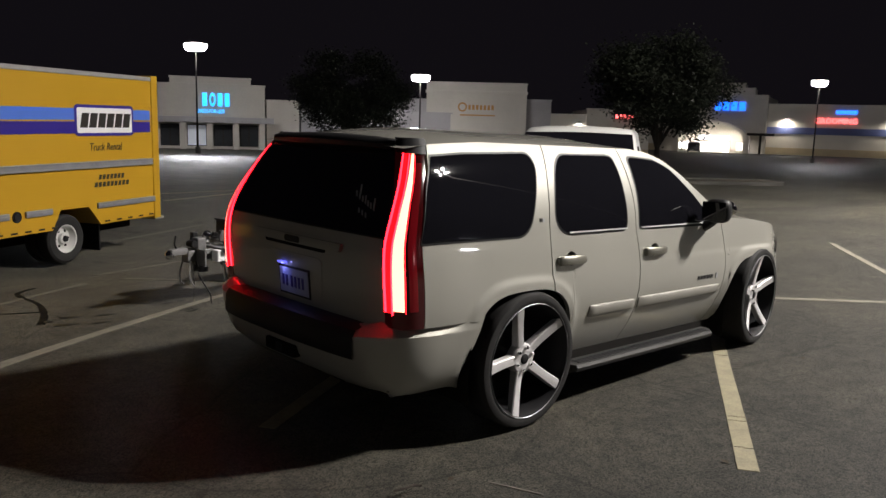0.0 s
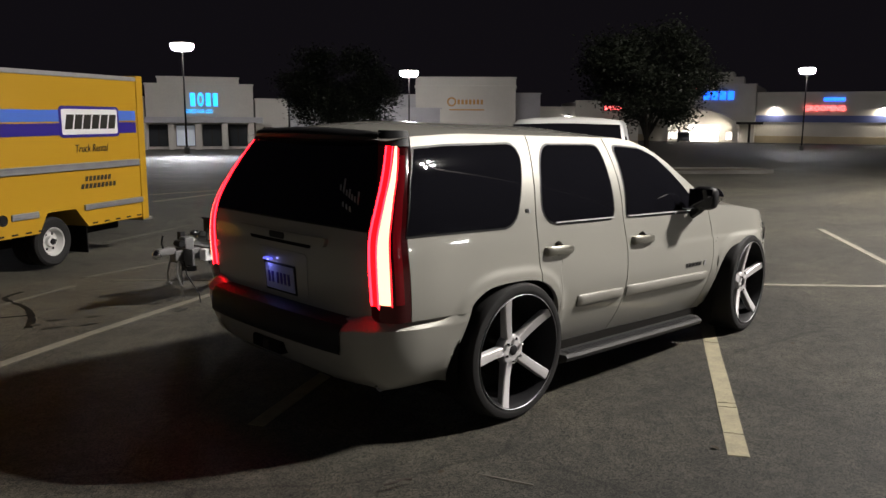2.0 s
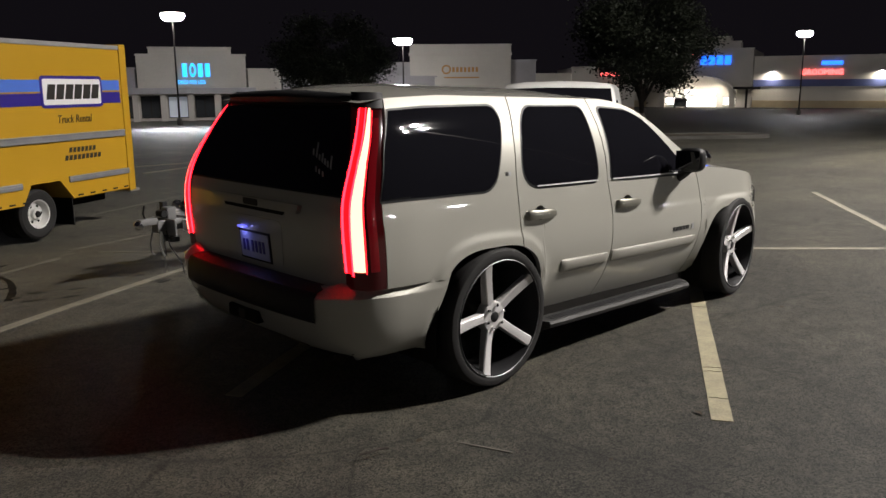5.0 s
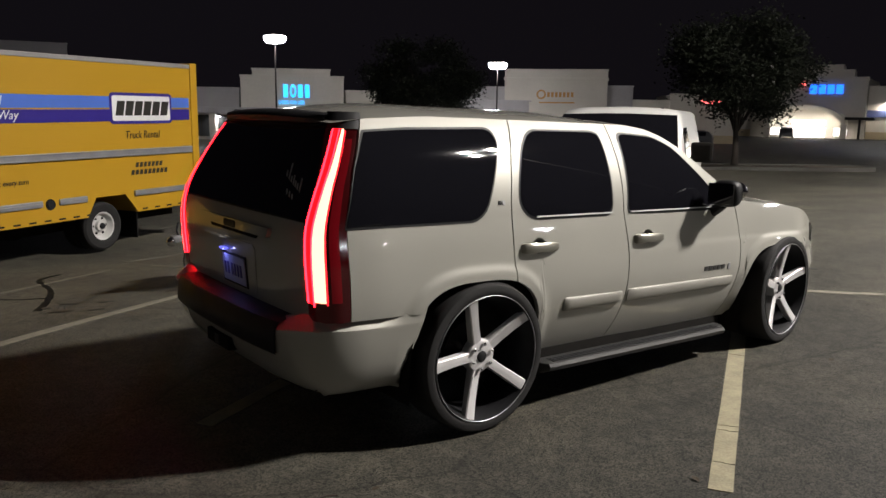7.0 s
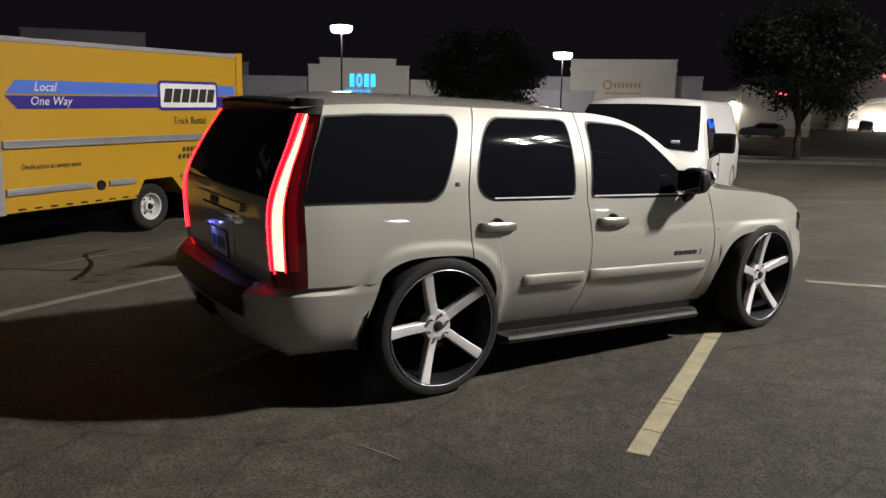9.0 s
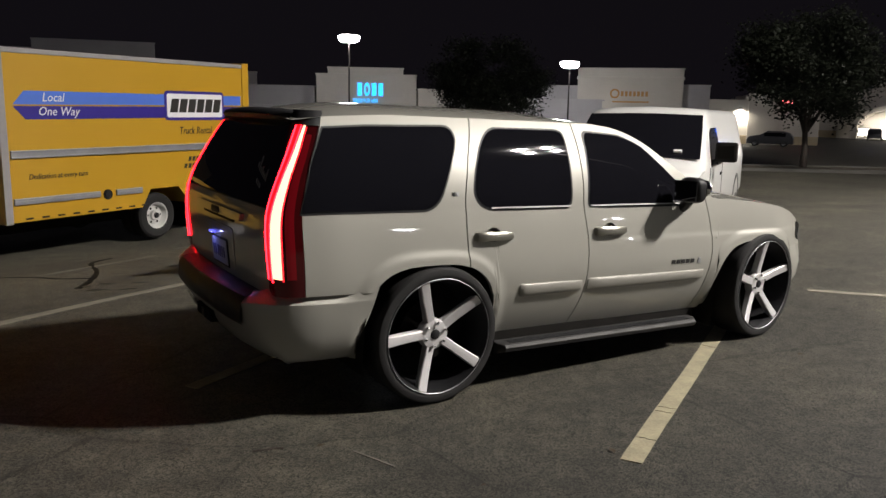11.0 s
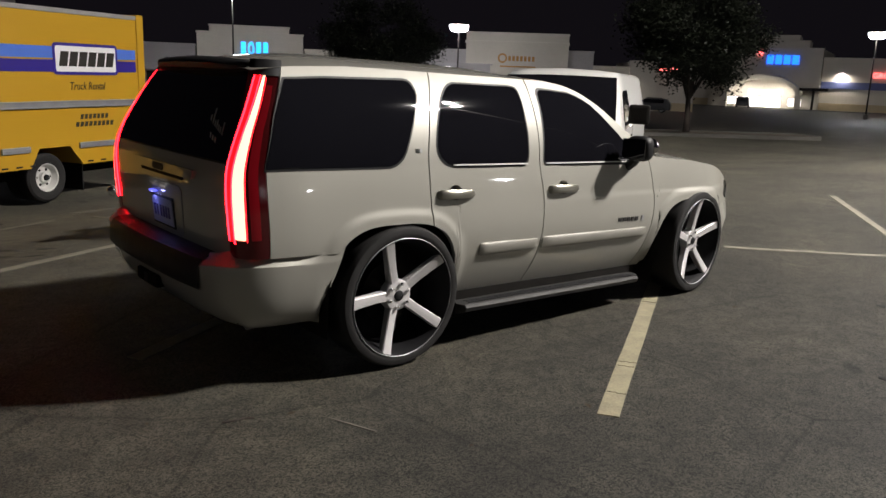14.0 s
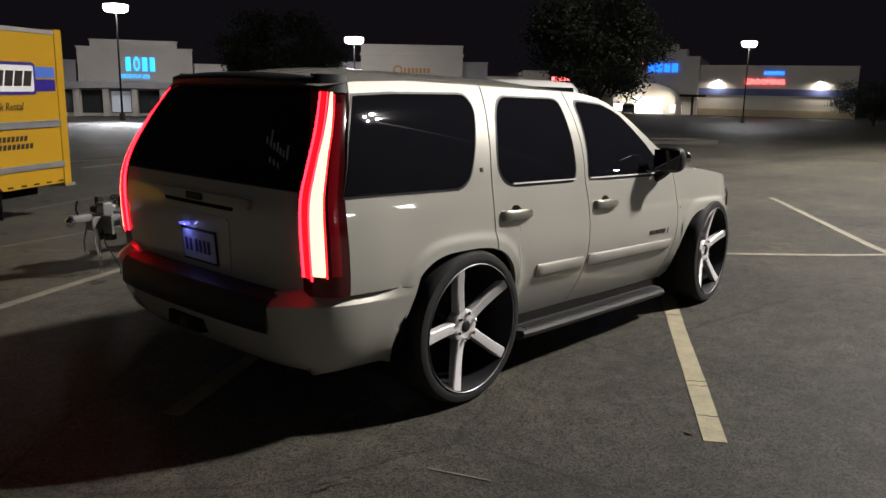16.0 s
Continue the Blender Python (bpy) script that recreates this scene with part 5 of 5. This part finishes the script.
def build_discount_store():
    c = (36.8, 73.0)
    b = facade(c, (-0.46, -0.888), -1.4, "discount_store", "pale stucco shop with a lit cyan sign and columned front")
    block(b, "wall", -16, -6.2, 5.0, 14, WALL_GREY)
    tower = block(b, "wall", -6.0, 4.6, 6.3, 14, WALL, -0.6)
    block(b, "wall", -4.8, 3.2, 7.0, 2.2, WALL, -0.4, 5.5)
    block(b, "wall", 4.8, 8.2, 4.9, 14, WALL)
    block(b, "wall", 8.4, 26, 4.1, 14, WALL_GREY)
    for k in range(8):
        x = -14 + 2.6 * k
        part("column", box(x - 0.28, x + 0.28, -2.2, -1.65, -0.3, 2.5, 0.03), WALL, b, "square stucco column")
    part("canopy_beam", box(-15, 5.4, -2.4, -0.6, 2.5, 3.1, 0.04), WALL_GREY, b)
    for k in range(7):
        x = -13.6 + 2.6 * k
        shop_window(b, x, x + 1.9, 0.1, 2.3, -0.65 if -6 < x < 4 else -0.03, 2, DIM_GLOW if k == 4 else None)
    sign = part("sign", box(-2.3, 1.2, -0.74, -0.68, 3.2, 5.6), WALL, b)
    for k, x in enumerate((-2.0, -1.25, -0.48, 0.22)):
        x += 0.3
        bm = bmesh.new()
        if k == 1:
            bm = moved(lathe([(0.22, -0.05), (0.36, -0.05), (0.36, 0.05), (0.22, 0.05), (0.22, -0.05)], 20), Matrix.Translation((x + 0.3, -0.8, 4.85)) @ Matrix.Diagonal((0.85, 1, 1.9, 1)))
        else:
            add_box(bm, x + 0.05, x + 0.5, -0.86, -0.76, 4.18, 5.5, 0.06)
        part("sign_shape", bm, SIGN_CYAN, sign, "glowing cyan sign shape")
    part("sign_words", moved(text_mesh("DRESS FOR LESS", 0.52, 0.04, 0, "LEFT", 0.72), Matrix.Translation((-2.15, -0.82, 3.5)) @ Matrix.Rotation(math.pi / 2, 4, "X")), SIGN_CYAN, sign, "glowing cyan letters")
    wall_lamp(b, -8.3, 2.2, -0.2, 90)
    return b


def build_furniture_store():
    c = (61.6, 60.0)
    b = facade(c, (-0.715, -0.70), -1.4, "outlet_store", "cream stucco shop block with a tall blank front and orange sign")
    block(b, "wall", -5.6, 5.6, 7.5, 14, WALL, -0.8)
    block(b, "wall", -9.6, -5.6, 5.6, 14, WALL_GREY, -0.2)
    block(b, "wall", 5.6, 8.4, 5.8, 14, WALL_GREY, -0.2)
    block(b, "wall", 8.4, 12.4, 4.3, 14, WALL)
    block(b, "wall", 12.4, 15.4, 5.0, 14, WALL, -0.3)
    block(b, "wall", 15.4, 19.5, 3.9, 14, WALL)
    part("cornice", box(-5.7, 5.7, -0.98, -0.8, 6.4, 6.7, 0.03), WALL, b)
    sign = part("sign", box(-2.0, 2.4, -0.88, -0.82, 3.6, 5.5), WALL, b)
    part("sign_ring", moved(lathe([(0.34, -0.04), (0.52, -0.04), (0.52, 0.04), (0.34, 0.04), (0.34, -0.04)], 24), Matrix.Translation((-1.55, -0.95, 4.9))), SIGN_ORANGE, sign, "orange ring of the sign")
    for k in range(7):
        part("sign_bar", box(-0.9 + 0.43 * k, -0.62 + 0.43 * k, -0.97, -0.9, 4.62, 5.15, 0.02), SIGN_ORANGE, sign, "orange bar of the sign")
    part("sign_bar", box(-1.8, 2.1, -0.95, -0.9, 3.95, 4.1, 0.01), SIGN_ORANGE, sign)
    part("wall_base", box(8.4, 19.5, -0.12, -0.004, -0.3, 0.7, 0.02), WALL_TAN, b)
    wall_lamp(b, 11.6, 3.4, -0.05, 220)
    red = part("red_sign", box(15.5, 17.9, -0.12, -0.02, 4.0, 4.6), POLE, b)
    for k in range(5):
        part("sign_bar", box(15.65 + 0.44 * k, 15.98 + 0.44 * k, -0.2, -0.121, 4.1, 4.5, 0.02), SIGN_RED, red, "glowing red bar")
    return b


def build_big_store():
    c = (109.2, 48.6)
    b = facade(c, (-0.935, -0.355), -1.6, "department_store", "large cream store with a lit arched entrance and cyan sign")
    # stepped tower over the entrance
    block(b, "wall", -14.5, 0.2, 8.2, 20, WALL, -0.6)
    block(b, "wall", -13.2, -1.6, 9.2, 3, WALL, -0.5, 8.0)
    block(b, "wall", -11.8, -3.0, 9.9, 3, WALL, -0.4, 9.0)
    wing = block(b, "wall", 0.3, 21.0, 7.0, 20, WALL)
    part("painted_band", box(0.3, 21.0, -0.09, -0.004, 2.95, 3.9, 0.01), BAND_BLUE, wing, "dark blue painted band")
    part("wall_base", box(0.3, 21.0, -0.12, -0.004, -0.3, 1.0, 0.02), WALL_TAN, wing, "tan block base course")
    block(b, "wall", -40, -14.6, 5.0, 20, WALL)
    part("wall_base", box(-40, -14.6, -0.12, -0.001, -0.3, 1.0, 0.02), WALL_TAN, b)
    # arched entrance canopy
    bm = bmesh.new()
    rows = []
    for y in (-4.5, -0.6):
        rows.append([(-6.8 + 5.0 * math.cos(math.pi * (1 - k / 16)), y, 1.9 + 2.6 * math.sin(math.pi * k / 16)) for k in range(17)])
    rows.append([(-6.8 + 4.5 * math.cos(math.pi * (1 - k / 16)), -0.62, 1.7 + 2.3 * math.sin(math.pi * k / 16)) for k in range(17)])
    rows.append([(-6.8 + 4.5 * math.cos(math.pi * (1 - k / 16)), -4.5, 1.7 + 2.3 * math.sin(math.pi * k / 16)) for k in range(17)])
    rows.append(rows[0])
    add_grid(bm, rows)
    bmesh.ops.recalc_face_normals(bm, faces=bm.faces)
    part("entrance_arch", bm, WALL, b, "pale arched canopy over the entrance", True)
    for x in (-11.6, -2.0):
        part("column", box(x - 0.4, x + 0.4, -4.6, -3.8, -0.3, 2.0, 0.03), WALL, b)
    entry = part("entrance_frame", box(-9.2, -4.4, -0.72, -0.6, 0.0, 2.6), WALL, b)
    for k in range(4):
        part("door_pane", box(-9.0 + 1.13 * k, -9.0 + 1.13 * k + 1.0, -0.76, -0.73, 0.1, 1.5), ENTRY_GLOW, entry, "brightly lit entrance glass")
    part("transom", box(-9.0, -4.6, -0.76, -0.73, 1.75, 2.5), DIM_GLOW, entry, "dark glass over the entrance doors")
    for x in (-10.9, -2.7):
        shop_window(b, x - 0.9, x + 0.9, 0.3, 1.5, -0.6, 2, ENTRY_GLOW)
    for x in (-9.0, -4.6):
        area_lamp("entrance_light", b.matrix_world @ Vector((x, -2.6, 3.2)), b.matrix_world @ Vector((x, -2.2, 0)), 220, 0.8, (1, 0.94, 0.84), 180)
    # added fill lamp without a fixture, brightens the arch from in front
    area_lamp("entrance_light", b.matrix_world @ Vector((-6.8, -6.2, 1.0)), b.matrix_world @ Vector((-6.8, 0, 3.2)), 190, 0.8, (1, 0.94, 0.84), 170)
    # big cyan sign, drawn as plain upright shapes
    for k in range(4):
        x = -6.95 + 1.1 * k
        part("sign_shape", box(x, x + 0.84, -0.82, -0.66, 6.1, 7.3, 0.06), SIGN_BLUE, b, "glowing blue sign shape")
    part("sign_shape", box(-8.2, -7.65, -0.82, -0.66, 7.25, 7.75, 0.06), SIGN_RED, b, "glowing red sign shape")
    part("sign_words", moved(text_mesh("GROOMING", 1.0, 0.05, 0, "LEFT", 0.95), Matrix.Translation((6.5, -0.14, 4.55)) @ Matrix.Rotation(math.pi / 2, 4, "X")), SIGN_RED, b, "glowing red letters")
    part("sign_bar", box(9.0, 11.6, -0.2, -0.04, 5.85, 6.35, 0.05), SIGN_BLUE, b, "blue lit sign bar")
    for x in (2.8, 16.4):
        wall_lamp(b, x, 5.0, -0.05, 240)
    shelter = part("shelter_post", box(-0.4, -0.1, -3.0, -2.7, -0.3, 2.6, 0.02), POLE, b)
    part("shelter_roof", box(-2.0, 1.5, -3.8, -2.0, 2.6, 2.95, 0.03), POLE, shelter)
    part("kerb", box(-40, 21, -6.2, -5.9, -0.3, 0.12, 0.02), CONCRETE, b)
    return b


def build_left_store():
    b = facade((10, 93), (-0.15, -0.99), -1.4, "warehouse_store", "dark unlit flat-roofed store behind the truck")
    block(b, "wall", -34, -4, 8.6, 14, WALL_GREY)
    block(b, "wall", -4, 8.5, 9.6, 14, WALL_GREY, -0.5)
    block(b, "wall", 8.5, 20, 6.8, 14, WALL_GREY)


build_discount_store()
build_furniture_store()
build_big_store()
build_left_store()


# ---- trees ----
def build_tree(x, y, seed, height, radius, low, leaves, label):
    rnd = random.Random(seed)
    z = ground_z(x, y)
    tree = thing("tree", Matrix.Translation((x, y, z)), label, "tree")
    fork = low * 0.75
    bm = tube([(0, 0, -0.1), (0.03, 0.02, fork * 0.5), (0.0, 0.05, fork)], [0.17, 0.12, 0.1], 12)
    tips = []
    for k in range(6):
        a = 2 * math.pi * k / 6 + rnd.uniform(-0.4, 0.4)
        r, top = radius * rnd.uniform(0.35, 0.7), rnd.uniform(0.45, 0.95)
        mid = Vector((math.cos(a) * r * 0.4, math.sin(a) * r * 0.4, fork + (height - fork) * top * 0.45))
        end = Vector((math.cos(a) * r, math.sin(a) * r, fork + (height - fork) * top * 0.9))
        add_tube(bm, [(0, 0.05, fork - 0.1), mid, end], [0.09, 0.055, 0.015], 7)
        tips += [mid, end]
        for j in range(4):
            b = a + rnd.uniform(-1.1, 1.1)
            start = mid.lerp(end, rnd.uniform(0.1, 0.8))
            tip = start + Vector((math.cos(b), math.sin(b), rnd.uniform(-0.1, 0.7))) * radius * rnd.uniform(0.25, 0.5)
            add_tube(bm, [start, (start + tip) / 2 + Vector((0, 0, 0.08)), tip], [0.03, 0.02, 0.008], 5)
            tips.append(tip)
    part("trunk", bm, BARK, tree, "bare forked trunk", True)
    # clumps of single leaves round the branch ends
    clumps = [t + Vector((rnd.gauss(0, 0.3), rnd.gauss(0, 0.3), rnd.gauss(0, 0.25))) for t in tips]
    while len(clumps) < 110:
        a, u = rnd.uniform(0, 2 * math.pi), rnd.uniform(-1, 1)
        r = radius * rnd.uniform(0.45, 1.0)
        p = Vector((math.cos(a) * r * math.sqrt(1 - u * u * 0.8), math.sin(a) * r * math.sqrt(1 - u * u * 0.8), low + (height - low) * (0.5 + 0.5 * u * rnd.uniform(0.7, 1.0))))
        clumps.append(p)
    verts, faces = [], []
    for i in range(leaves):
        c = rnd.choice(clumps)
        p = c + Vector((rnd.gauss(0, 0.36), rnd.gauss(0, 0.36), rnd.gauss(0, 0.26)))
        a, t = rnd.uniform(0, 2 * math.pi), rnd.uniform(-0.9, 0.9)
        d = Vector((math.cos(a) * math.cos(t), math.sin(a) * math.cos(t), math.sin(t))) * rnd.uniform(0.09, 0.17)
        s = d.cross(Vector((rnd.uniform(-1, 1), rnd.uniform(-1, 1), 1))).normalized() * d.length * 0.4
        n = len(verts)
        verts += [p, p + d * 0.5 + s, p + d, p + d * 0.5 - s]
        faces.append((n, n + 1, n + 2, n + 3))
    me = bpy.data.meshes.new("crown")
    me.from_pydata(verts, [], faces)
    me.materials.append(LEAF)
    crown = new("crown", me)
    crown.parent = tree
    crown["label"] = "crown of many small dark leaves"
    return tree


build_tree(27.3, 15.1, 3, 6.3, 3.0, 2.1, 28000, "broad dark street tree on a kerbed island")
build_tree(24.6, 33.6, 8, 6.4, 3.3, 1.6, 34000, "dark unlit tree in the car park")
build_tree(91, 20, 12, 5.2, 4.6, 0.6, 16000, "bushy green tree beside the store")
build_tree(97, 15, 15, 4.6, 4.2, 0.5, 14000, "bushy green tree beside the store")


def island(cx, cy, length, width, angle):
    """A kerbed planting island with rounded ends."""
    bm = bmesh.new()
    ring = []
    for k in range(32):
        a = 2 * math.pi * k / 32
        ring.append((math.copysign(abs(math.cos(a)) ** 0.5, math.cos(a)) * length / 2, math.copysign(abs(math.sin(a)) ** 0.8, math.sin(a)) * width / 2))
    z = ground_z(cx, cy)
    rows = [[(x, y, -0.25) for x, y in ring], [(x, y, 0.13) for x, y in ring], [(x * 0.99, y * 0.97, 0.15) for x, y in ring], [(x * 0.965, y * 0.88, 0.15) for x, y in ring], [(x * 0.96, y * 0.87, 0.1) for x, y in ring]]
    add_grid(bm, rows, close=True)
    bmesh.ops.recalc_face_normals(bm, faces=bm.faces)
    T = Matrix.Translation((cx, cy, z)) @ Matrix.Rotation(radians(angle), 4, "Z")
    ob = tagged(part("kerb", bm, CONCRETE), "low concrete kerb round a planting island", "kerb", kind="structure")
    ob.matrix_world = T
    bm = bmesh.new()
    top = bm.faces.new([bm.verts.new((x * 0.962, y * 0.875, 0.11)) for x, y in ring])
    ob = tagged(part("island_soil", bm, SOIL), "dry bare soil of a planting island", "soil", kind="structure")
    ob.matrix_world = T


island(27.2, 14.6, 11, 2.2, -35)
island(24.6, 33.6, 9, 2.2, 31)


# ---- cars far off by the shops ----
def far_car(x, y, angle, mat, label):
    T = Matrix.Translation((x, y, ground_z(x, y))) @ Matrix.Rotation(radians(angle), 4, "Z")
    car = thing("parked_car", T, label, "car", "cars parked by the shops")
    bm = bmesh.new()
    rows = []
    for px, roof, w in ((-2.2, 0.75, 0.75), (-2.1, 1.0, 0.85), (-1.8, 1.35, 0.88), (-1.2, 1.5, 0.88), (0.2, 1.52, 0.88), (0.9, 1.12, 0.88), (1.9, 0.95, 0.84), (2.15, 0.7, 0.72)):
        b = min(0.92, roof - 0.02)
        t = w - 0.18 * max(0, roof - 0.92) / 0.6
        rows.append([(px, -w * 0.95, 0.25), (px, -w, 0.5), (px, -w, b), (px, -t, roof), (px, 0, roof + 0.03), (px, t, roof), (px, w, b), (px, w, 0.5), (px, w * 0.95, 0.25)])
    grid = add_grid(bm, rows)
    bm.faces.new(grid[0])
    bm.faces.new(grid[-1])
    bmesh.ops.recalc_face_normals(bm, faces=bm.faces)
    part("body", bm, mat, car, smooth=True)
    for s in (-1, 1):
        part("side_window", box(-1.5, 0.5, s * 0.84 - 0.03, s * 0.84 + 0.03, 0.98, 1.36, 0.02), GLASS, car)
        for px in (-1.35, 1.35):
            wheel_small(car, pose(px, s * 0.86, 0.31, 0, 0, 0 if s < 0 else 180), 0.31, 0.19, 0.18, GREY_METAL, "grey rim")


DARK_CAR = material("dark_grey_car_paint", (0.05, 0.05, 0.055), 0.3, 0.3, vary=0.05, coat=0.8)
far_car(68, 46.5, 120, DARK_CAR, "dark hatchback parked alone by the shops")
far_car(100.5, 54.6, 28, DARK_CAR, "dark small car parked by the lit entrance")


# ---- small things on the asphalt ----
def tar_seam(points, width):
    """A dark bead of bitumen over a crack."""
    bm = bmesh.new()
    rows = []
    pts = [Vector((*q, 0)) for q in points]
    fine = []
    for i in range(len(pts) - 1):
        a, b, c, d = pts[max(0, i - 1)], pts[i], pts[i + 1], pts[min(len(pts) - 1, i + 2)]
        for k in range(8):
            t = k / 8
            fine.append(0.5 * ((2 * b) + (c - a) * t + (2 * a - 5 * b + 4 * c - d) * t * t + (3 * b - a - 3 * c + d) * t ** 3))
    rnd = random.Random(len(points) * 7 + int(points[0][0] * 10))
    for i, q in enumerate(fine):
        d = (fine[min(i + 1, len(fine) - 1)] - fine[max(i - 1, 0)]).normalized()
        n = Vector((-d.y, d.x, 0)) * width * rnd.uniform(0.35, 0.6)
        z = ground_z(q.x, q.y)
        rows.append([(q.x - n.x, q.y - n.y, z + 0.0015), (q.x, q.y, z + 0.006), (q.x + n.x, q.y + n.y, z + 0.0015)])
    add_grid(bm, rows)
    tagged(part("tar_seam", bm, TAR, smooth=True), "dark bitumen bead over a crack in the asphalt", "crack seal", "crack seals", "structure")


TAR = material("bitumen", (0.004, 0.004, 0.004), 0.75, vary=0.2, spec=0.1)
tar_seam([(-1.45, 3.55), (-1.3, 3.95), (-1.15, 4.5), (-1.06, 5.0), (-1.02, 5.6), (-0.95, 6.1), (-0.64, 6.47)], 0.07)
for u in (0.32, 0.78, 0.86, 2.4, 3.1):
    c, n = Vector((0.40, -2.26)) + Vector((0.856, 0.517)) * u, Vector((-0.517, 0.856))
    tar_seam([tuple(c + n * v + Vector((0.012, -0.01)) * w) for v, w in ((-0.052, 0.3), (-0.02, -0.8), (0.015, 0.9), (0.052, -0.2))], 0.007)
tar_seam([(-2.6, 5.2), (-2.1, 5.15), (-1.75, 4.9), (-1.5, 4.5), (-1.2, 4.3)], 0.055)


def leaf(x, y, size, angle, label):
    bm = bmesh.new()
    rows = []
    for k in range(7):
        t = k / 6
        w = size * 0.28 * math.sin(math.pi * min(1, t * 0.95 + 0.04)) ** 0.8
        rows.append([(size * (t - 0.5), -w, 0.004 + 0.25 * w), (size * (t - 0.5), 0, 0.003 + 0.1 * size * t * t), (size * (t - 0.5), w, 0.004 + 0.35 * w)])
    add_grid(bm, rows)
    ob = tagged(part("dead_leaf", bm, material("dead_leaf_brown", (0.05, 0.035, 0.02), 0.8, vary=0.3), smooth=True), label, "leaf", "litter on the asphalt")
    ob.matrix_world = pose(x, y, ground_z(x, y), 0, 0, angle)


for x, y, size, angle in ((-0.87, -1.25, 0.05, 20), (0.406, -2.118, 0.055, 70), (2.893, -1.512, 0.06, 10), (1.15, -1.9, 0.03, 40), (2.1, -2.2, 0.03, 120), (-1.5, -0.95, 0.03, 80), (-0.4, -2.1, 0.03, 10), (1.7, -1.35, 0.035, 100), (3.6, -1.9, 0.04, 60), (4.4, -1.1, 0.05, 30), (-1.9, 4.2, 0.06, 45), (-0.5, 5.2, 0.05, 80)):
    leaf(x, y, size, angle, "small dead leaf lying on the asphalt")
twig = tube([(-1.23, -1.21, 0.006), (-1.18, -1.235, 0.012), (-1.12, -1.23, 0.008), (-1.08, -1.255, 0.006)], 0.006, 6)
tagged(part("twig", twig, BARK), "short crooked twig on the asphalt", "twig", "litter on the asphalt")


def oil_spot(x, y, length, width, angle, seed):
    """A dried oil drip: a thin film with an uneven edge."""
    rnd = random.Random(seed)
    bm = bmesh.new()
    ring = []
    for k in range(18):
        a = 2 * math.pi * k / 18
        r = rnd.uniform(0.8, 1.15)
        ring.append((length / 2 * r * math.cos(a), width / 2 * r * math.sin(a)))
    rows = [[(px, py, 0.0005) for px, py in ring], [(px * 0.9, py * 0.9, 0.0025) for px, py in ring], [(px * 0.4, py * 0.4, 0.003) for px, py in ring], [(px * 0.02, py * 0.02, 0.003) for px, py in ring]]
    add_grid(bm, rows, close=True)
    bmesh.ops.recalc_face_normals(bm, faces=bm.faces)
    ob = tagged(part("oil_spot", bm, OIL, smooth=True), "dark dried oil spot on the asphalt", "oil stain", "oil spots", "structure")
    ob.matrix_world = pose(x, y, ground_z(x, y), 0, 0, angle)


OIL = material("dried_oil", (0.006, 0.006, 0.006), 0.55, vary=0.4, scale=12, fine=90, spec=0.2)
for k, (x, y, a, b) in enumerate(((-1.12, 3.73, 0.24, 0.1), (-0.82, 3.6, 0.2, 0.1), (-1.28, 3.38, 0.26, 0.11), (-1.02, 3.26, 0.18, 0.08), (-0.16, 3.79, 0.16, 0.08), (0.02, 3.83, 0.1, 0.06), (-0.16, 3.18, 0.2, 0.07), (-1.37, 3.65, 0.16, 0.09), (3.9, -2.2, 0.1, 0.08), (4.9, 0.9, 0.18, 0.12), (6.2, 0.4, 0.14, 0.1), (2.2, -2.9, 0.09, 0.07))):
    oil_spot(x, y, a, b, -35 + 11 * k, 40 + k)
